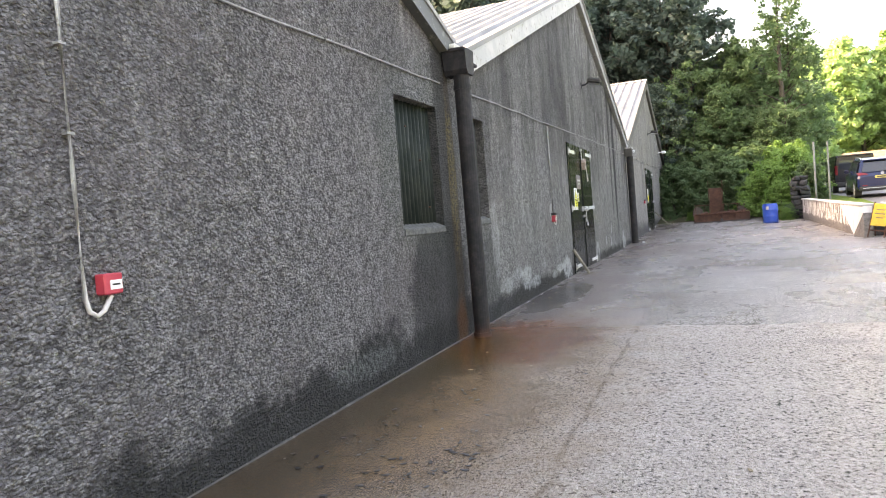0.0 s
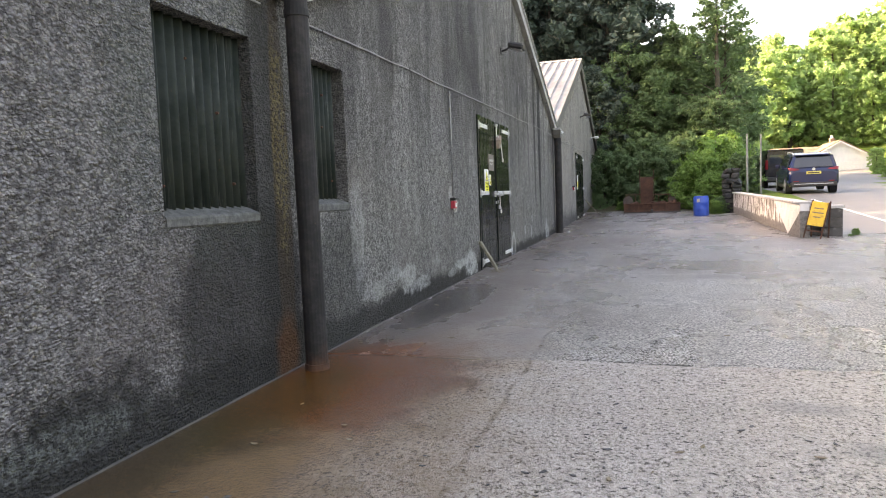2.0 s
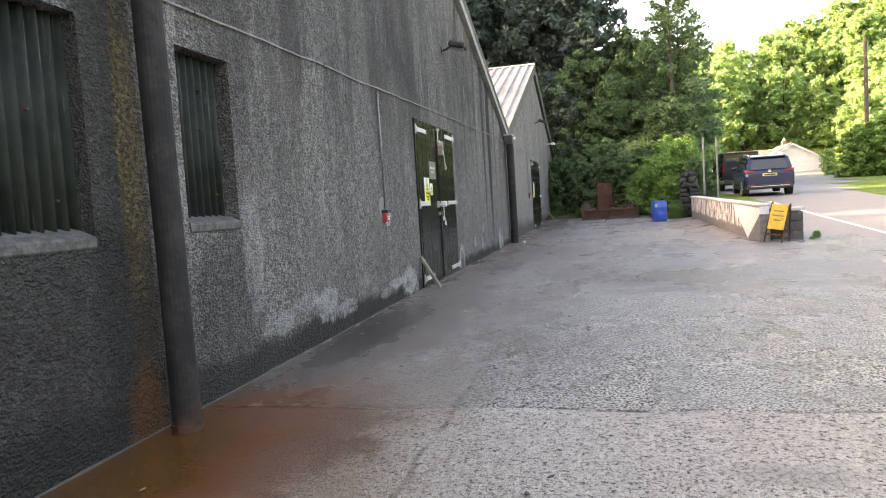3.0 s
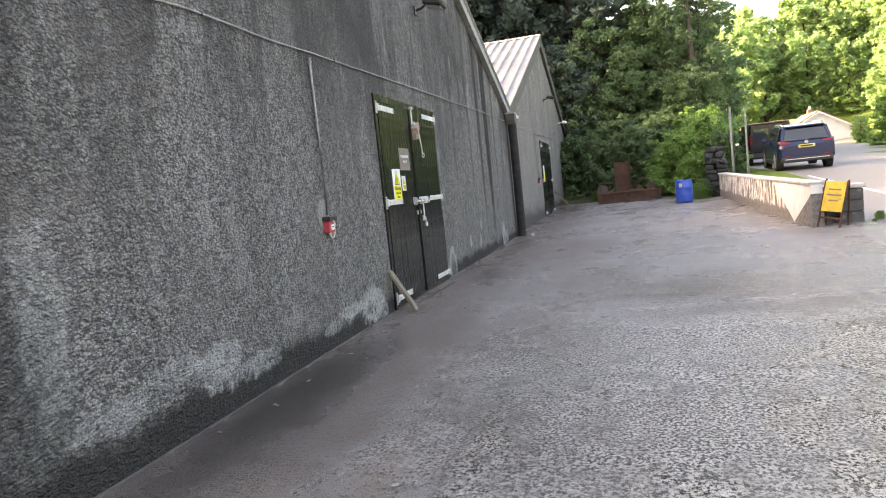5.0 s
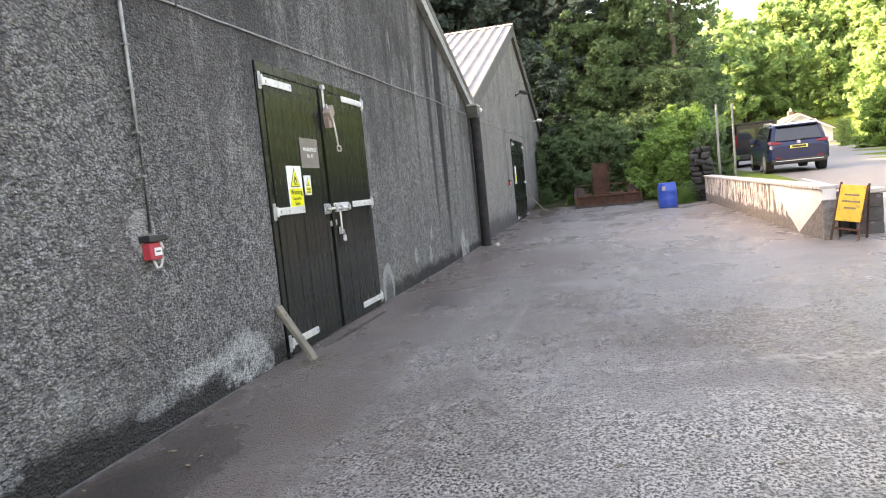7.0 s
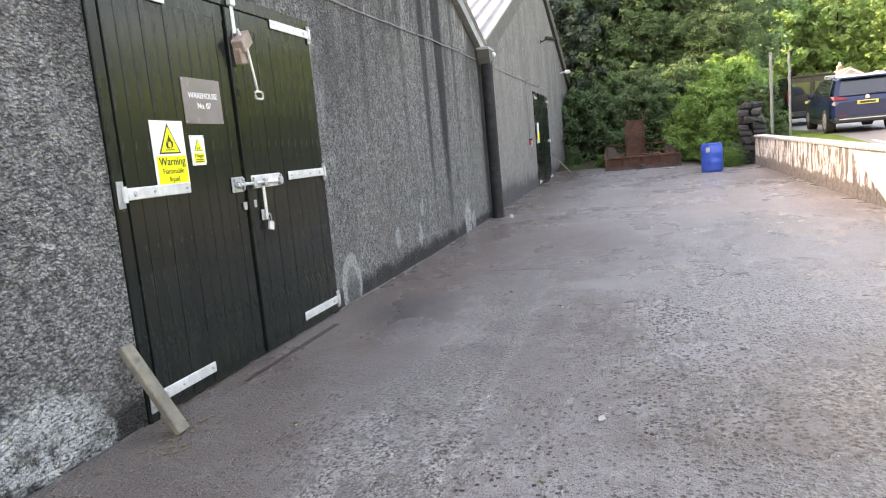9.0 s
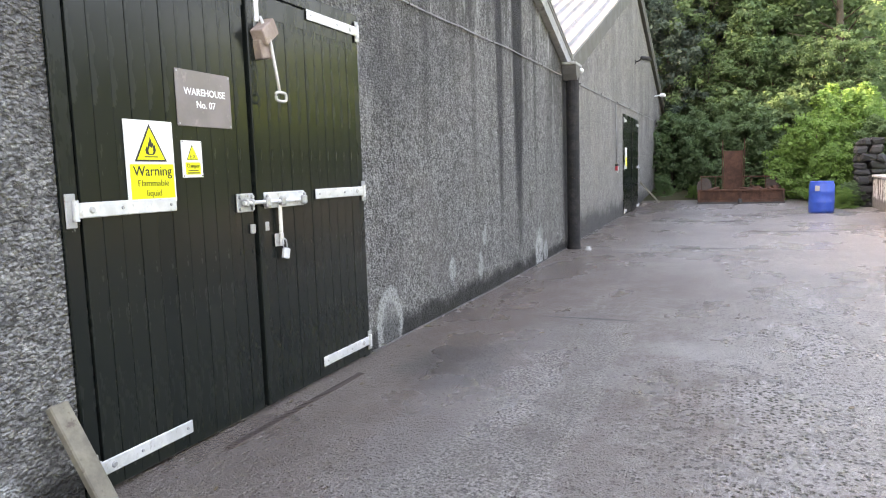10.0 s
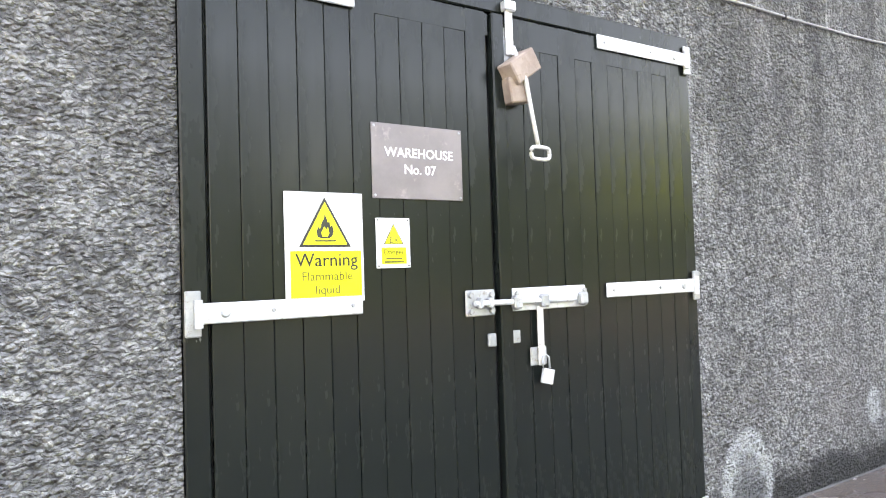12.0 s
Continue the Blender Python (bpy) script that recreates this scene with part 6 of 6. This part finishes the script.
def tree(name, label, shape, mat, seed, clumps, per, leaf, spread, hgt=10.0):
    """A tapered trunk with limbs, and a crown of leaf clumps. shape(u) gives the crown's radius at height share u."""
    rng = random.Random(seed)
    t = empty(name, label, "tree" if name != "bush" else "bush")
    bm = bmesh.new()
    top = 0.93 * hgt
    lean = [rng.uniform(-0.3, 0.3) for _ in range(2)]

    def stem(u):
        return Vector((lean[0] * u * u + 0.12 * math.sin(5 * u + seed), lean[1] * u * u + 0.12 * math.cos(4 * u + seed), top * u))
    r0 = 0.022 * hgt
    tube(bm, [stem(k / 9) - Vector((0, 0, 0.15 if k == 0 else 0)) for k in range(10)], [max(0.02, r0 * (1 - 0.93 * k / 9)) for k in range(10)], 8)
    centres = []
    lo = next(u / 50 for u in range(51) if shape(u / 50) > 0.02)
    limbs = max(10, clumps // 6)
    for i in range(limbs):
        u = lo + (0.97 - lo) * (i + rng.random() * 0.8) / limbs
        ang = i * 2.4 + rng.uniform(-0.4, 0.4)
        reach = shape(u) * hgt * rng.uniform(0.65, 1.08)
        base = stem(max(0.04, u - 0.10 * (reach / hgt) / 0.3))
        tip = stem(u) + Vector((math.cos(ang) * reach, math.sin(ang) * reach, rng.uniform(-0.02, 0.06) * hgt))
        mid = base.lerp(tip, 0.5) + Vector((0, 0, 0.03 * hgt))
        rr = max(0.018, r0 * 0.32 * (1 - u))
        tube(bm, [base, mid, tip], [rr, rr * 0.6, 0.01], 5)
        for k in range(max(1, clumps // limbs)):
            f = rng.uniform(0.35, 1.05)
            p = (base.lerp(mid, f * 2) if f < 0.5 else mid.lerp(tip, f * 2 - 1))
            centres.append(p + Vector((rng.gauss(0, 0.035), rng.gauss(0, 0.035), rng.gauss(0, 0.03))) * hgt)
    part("trunk", bm, M["bark"], t, "", True)
    cr = new("crown", leaf_mesh("crown", [tuple(c) for c in centres], spread * hgt, per, leaf, mat, seed))
    cr.parent = t
    return t


def broad(u):
    return 0.0 if u < 0.14 else 0.33 * math.sin(min(1, (u - 0.10) / 0.90) * math.pi) ** 0.55


def low_broad(u):
    return 0.0 if u < 0.04 else 0.30 * math.sin(min(1, (u - 0.0) / 1.0) * math.pi) ** 0.5 + 0.03


def cone(u):
    return 0.0 if u < 0.05 else 0.27 * (1.02 - u) ** 0.8 + 0.015


def wisp(u):
    return 0.0 if u < 0.08 else 0.19 * math.sin(min(1, (u + 0.08) / 1.08) * math.pi) ** 0.6 + 0.01


def round_bush(u):
    return 0.50 * math.sqrt(max(0.0, 1 - (u * 0.98) ** 2)) + 0.02


KINDS = dict(
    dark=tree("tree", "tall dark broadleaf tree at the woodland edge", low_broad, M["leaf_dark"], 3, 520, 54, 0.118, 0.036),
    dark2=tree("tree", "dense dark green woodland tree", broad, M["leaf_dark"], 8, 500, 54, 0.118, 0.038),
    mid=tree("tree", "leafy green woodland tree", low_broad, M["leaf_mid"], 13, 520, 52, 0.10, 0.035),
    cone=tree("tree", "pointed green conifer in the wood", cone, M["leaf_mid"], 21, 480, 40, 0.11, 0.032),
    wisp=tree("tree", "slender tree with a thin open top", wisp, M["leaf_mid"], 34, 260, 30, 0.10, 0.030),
    bright=tree("tree", "sunlit yellow-green broadleaf tree on the slope", low_broad, M["leaf_sunlit"], 55, 330, 24, 0.25, 0.045),
    bright2=tree("tree", "tall sunlit tree on the far slope", cone, M["leaf_sunlit"], 71, 300, 24, 0.23, 0.04),
    bush=tree("bush", "bright green bush at the edge of the yard", round_bush, M["leaf_bush"], 89, 330, 42, 0.21, 0.07),
    bush2=tree("bush", "leafy green undergrowth under the trees", round_bush, M["leaf_mid"], 97, 300, 40, 0.24, 0.07),
    hedge=tree("bush", "overgrown green hedge beside the road", round_bush, M["leaf_bush"], 99, 300, 34, 0.26, 0.07),
)
USED = set()


def plant(kind, x, y, hgt, turn=None, group="", wide=1.0):
    t = KINDS[kind]
    s = hgt / 10.0
    turn = (x * 37 + y * 61) % 360 if turn is None else turn
    m = Matrix.Translation((x, y, height(x, y) - 0.08)) @ Euler((0, 0, radians(turn))).to_matrix().to_4x4() @ Matrix.Diagonal((s * wide, s * wide, s, 1))
    if kind not in USED:
        USED.add(kind)
        t.matrix_basis = m
        if group:
            tagged(t, group=group)
        return t
    if t.matrix_basis.to_scale() != Vector((1, 1, 1)):
        keep = t.matrix_basis.copy()
        t.matrix_basis = Matrix.Identity(4)
        o = copy_thing(t, m)
        t.matrix_basis = keep
    else:
        o = copy_thing(t, m)
    if group:
        tagged(o, group=group)
    return o


# woodland behind the yard; the last eight are unseen trees added to block sun
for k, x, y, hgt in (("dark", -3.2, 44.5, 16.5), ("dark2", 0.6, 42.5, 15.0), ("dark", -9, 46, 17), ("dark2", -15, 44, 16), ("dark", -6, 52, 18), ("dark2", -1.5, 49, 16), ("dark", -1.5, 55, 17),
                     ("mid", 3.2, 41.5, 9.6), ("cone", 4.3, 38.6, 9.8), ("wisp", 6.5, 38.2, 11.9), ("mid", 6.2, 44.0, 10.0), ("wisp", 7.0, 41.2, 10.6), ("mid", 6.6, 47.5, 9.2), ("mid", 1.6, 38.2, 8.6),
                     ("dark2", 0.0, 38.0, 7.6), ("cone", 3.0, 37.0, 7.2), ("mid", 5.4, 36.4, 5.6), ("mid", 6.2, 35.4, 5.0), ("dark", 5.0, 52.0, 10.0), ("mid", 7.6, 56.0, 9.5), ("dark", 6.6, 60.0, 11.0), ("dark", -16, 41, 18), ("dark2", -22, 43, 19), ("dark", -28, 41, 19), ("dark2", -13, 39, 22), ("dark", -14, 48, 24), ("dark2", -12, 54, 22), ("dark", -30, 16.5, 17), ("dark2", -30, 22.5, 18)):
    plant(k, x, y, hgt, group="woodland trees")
for k, x, y, hgt in (("bush2", 0.6, 34.2, 2.9), ("bush2", 1.9, 33.2, 2.6), ("bush2", 3.2, 33.4, 3.0), ("bush", 4.9, 30.2, 2.7), ("bush", 5.3, 28.9, 1.7), ("bush", 4.6, 31.2, 2.2), ("bush2", 2.6, 35.0, 3.6), ("bush", 5.8, 31.6, 3.3),
                     ("bush2", -0.2, 38.6, 3.4), ("bush2", 0.9, 37.0, 3.6), ("bush2", 4.4, 34.6, 3.6), ("bush", 6.3, 33.4, 3.0), ("bush2", -1.5, 40.5, 4.0), ("bush2", 2.1, 31.6, 1.2), ("bush2", 6.55, 30.4, 1.9), ("bush", 5.35, 27.5, 0.65), ("bush2", 5.55, 28.0, 0.8), ("bush", 1.5, 30.6, 0.5), ("bush2", 0.5, 31.5, 0.8)):
    plant(k, x, y, hgt, group="undergrowth")
# sunlit slope beyond the road
random.seed(17)
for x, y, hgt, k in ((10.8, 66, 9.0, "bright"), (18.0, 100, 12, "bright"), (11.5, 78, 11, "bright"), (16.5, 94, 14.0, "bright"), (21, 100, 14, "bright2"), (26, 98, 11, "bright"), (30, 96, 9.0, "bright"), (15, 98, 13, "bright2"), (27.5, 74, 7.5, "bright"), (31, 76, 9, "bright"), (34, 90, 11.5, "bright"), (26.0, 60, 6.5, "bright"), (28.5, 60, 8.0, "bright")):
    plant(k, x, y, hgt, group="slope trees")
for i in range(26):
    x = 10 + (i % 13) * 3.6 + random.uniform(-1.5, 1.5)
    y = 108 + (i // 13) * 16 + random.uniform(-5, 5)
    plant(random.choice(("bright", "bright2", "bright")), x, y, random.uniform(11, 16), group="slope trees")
for i in range(9):
    plant("hedge", 18.9 + i * 1.35, 49.0 - i * 0.6 + 0.4 * math.sin(i * 2), 3.4 + 0.7 * math.sin(i * 1.9), group="roadside hedge")
plant("bush", 7.30, 15.75, 0.24, group="undergrowth")
plant("bush", 7.12, 15.45, 0.14, group="undergrowth")
plant("bright", 20.2, 60.0, 2.2, group="roadside hedge")
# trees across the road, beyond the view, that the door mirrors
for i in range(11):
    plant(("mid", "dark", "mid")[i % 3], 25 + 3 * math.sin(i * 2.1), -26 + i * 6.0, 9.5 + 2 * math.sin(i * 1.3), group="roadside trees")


# ---- litter on the ground ----
def litter(name, label, spots, mat, size, seed, category):
    rng = random.Random(seed)
    verts, faces = [], []
    for x, y in spots:
        g = yard(y) + 0.004
        a, s = rng.uniform(0, 6.28), size * rng.uniform(0.5, 1.5)
        k = len(verts)
        pts = [(-1, 0, 0.1), (-0.3, 0.42, 0.02), (0.5, 0.35, 0.12), (1, 0, 0.22), (0.4, -0.38, 0.05), (-0.4, -0.4, 0.14)]
        for dz in (0, 0.003):
            for px, py, pz in pts:
                verts.append((x + s * (px * math.cos(a) - py * math.sin(a)), y + s * (px * math.sin(a) + py * math.cos(a)), g + s * pz * rng.uniform(0.3, 1) + dz))
        faces.append(tuple(range(k + 5, k - 1, -1)))
        faces.append(tuple(range(k + 6, k + 12)))
        for i in range(6):
            faces.append((k + i, k + (i + 1) % 6, k + 6 + (i + 1) % 6, k + 6 + i))
    return tagged(new(name, mesh_of(name, verts, faces, mat)), label, category, kind="stuff")


rng = random.Random(4)
spots = [(cx + rng.gauss(0, 0.16), cy + rng.gauss(0, 0.22)) for cx, cy, n in ((2.2, 1.0, 5), (2.45, 1.35, 6), (2.6, 2.2, 4), (3.3, 1.9, 4), (1.75, 1.2, 4), (0.95, -1.2, 26), (1.15, -0.85, 22), (0.55, -0.3, 14), (0.75, 0.5, 12), (0.35, -0.9, 12)) for _ in range(n)]
litter("wet_leaves", "dark wet leaf litter stuck to the tarmac", spots, M["black"], 0.019, 1, "leaves")
spots = [(rng.uniform(0.15, 5.5), rng.uniform(-3, 26)) for _ in range(120)] + [(rng.uniform(0.08, 0.5), rng.uniform(3, 26)) for _ in range(70)] + [(rng.uniform(0.2, 0.45), rng.uniform(8.7, 9.2)) for _ in range(30)] + [(rng.uniform(0.2, 5.6), rng.uniform(27.2, 31.5)) for _ in range(110)] + [(rng.uniform(5.0, 6.0), rng.uniform(16, 27.5)) for _ in range(60)]
litter("dead_leaves", "scattered small dead leaves and twigs", spots, M["leaf_litter"], 0.022, 2, "leaves")
spots = [(1.23, 5.97), (0.32, 11.05), (2.5, 9.25), (1.6, 4.4), (3.2, 14.0), (1.4, 17.6), (0.10, 10.93), (0.9, 28.4), (1.5, 27.9), (0.6, 29.6), (4.2, 27.6), (4.9, 24.5), (5.2, 21.0)]
litter("paper_scraps", "small pale scraps lying on the wet tarmac", spots, M["paper"], 0.032, 3, "litter")
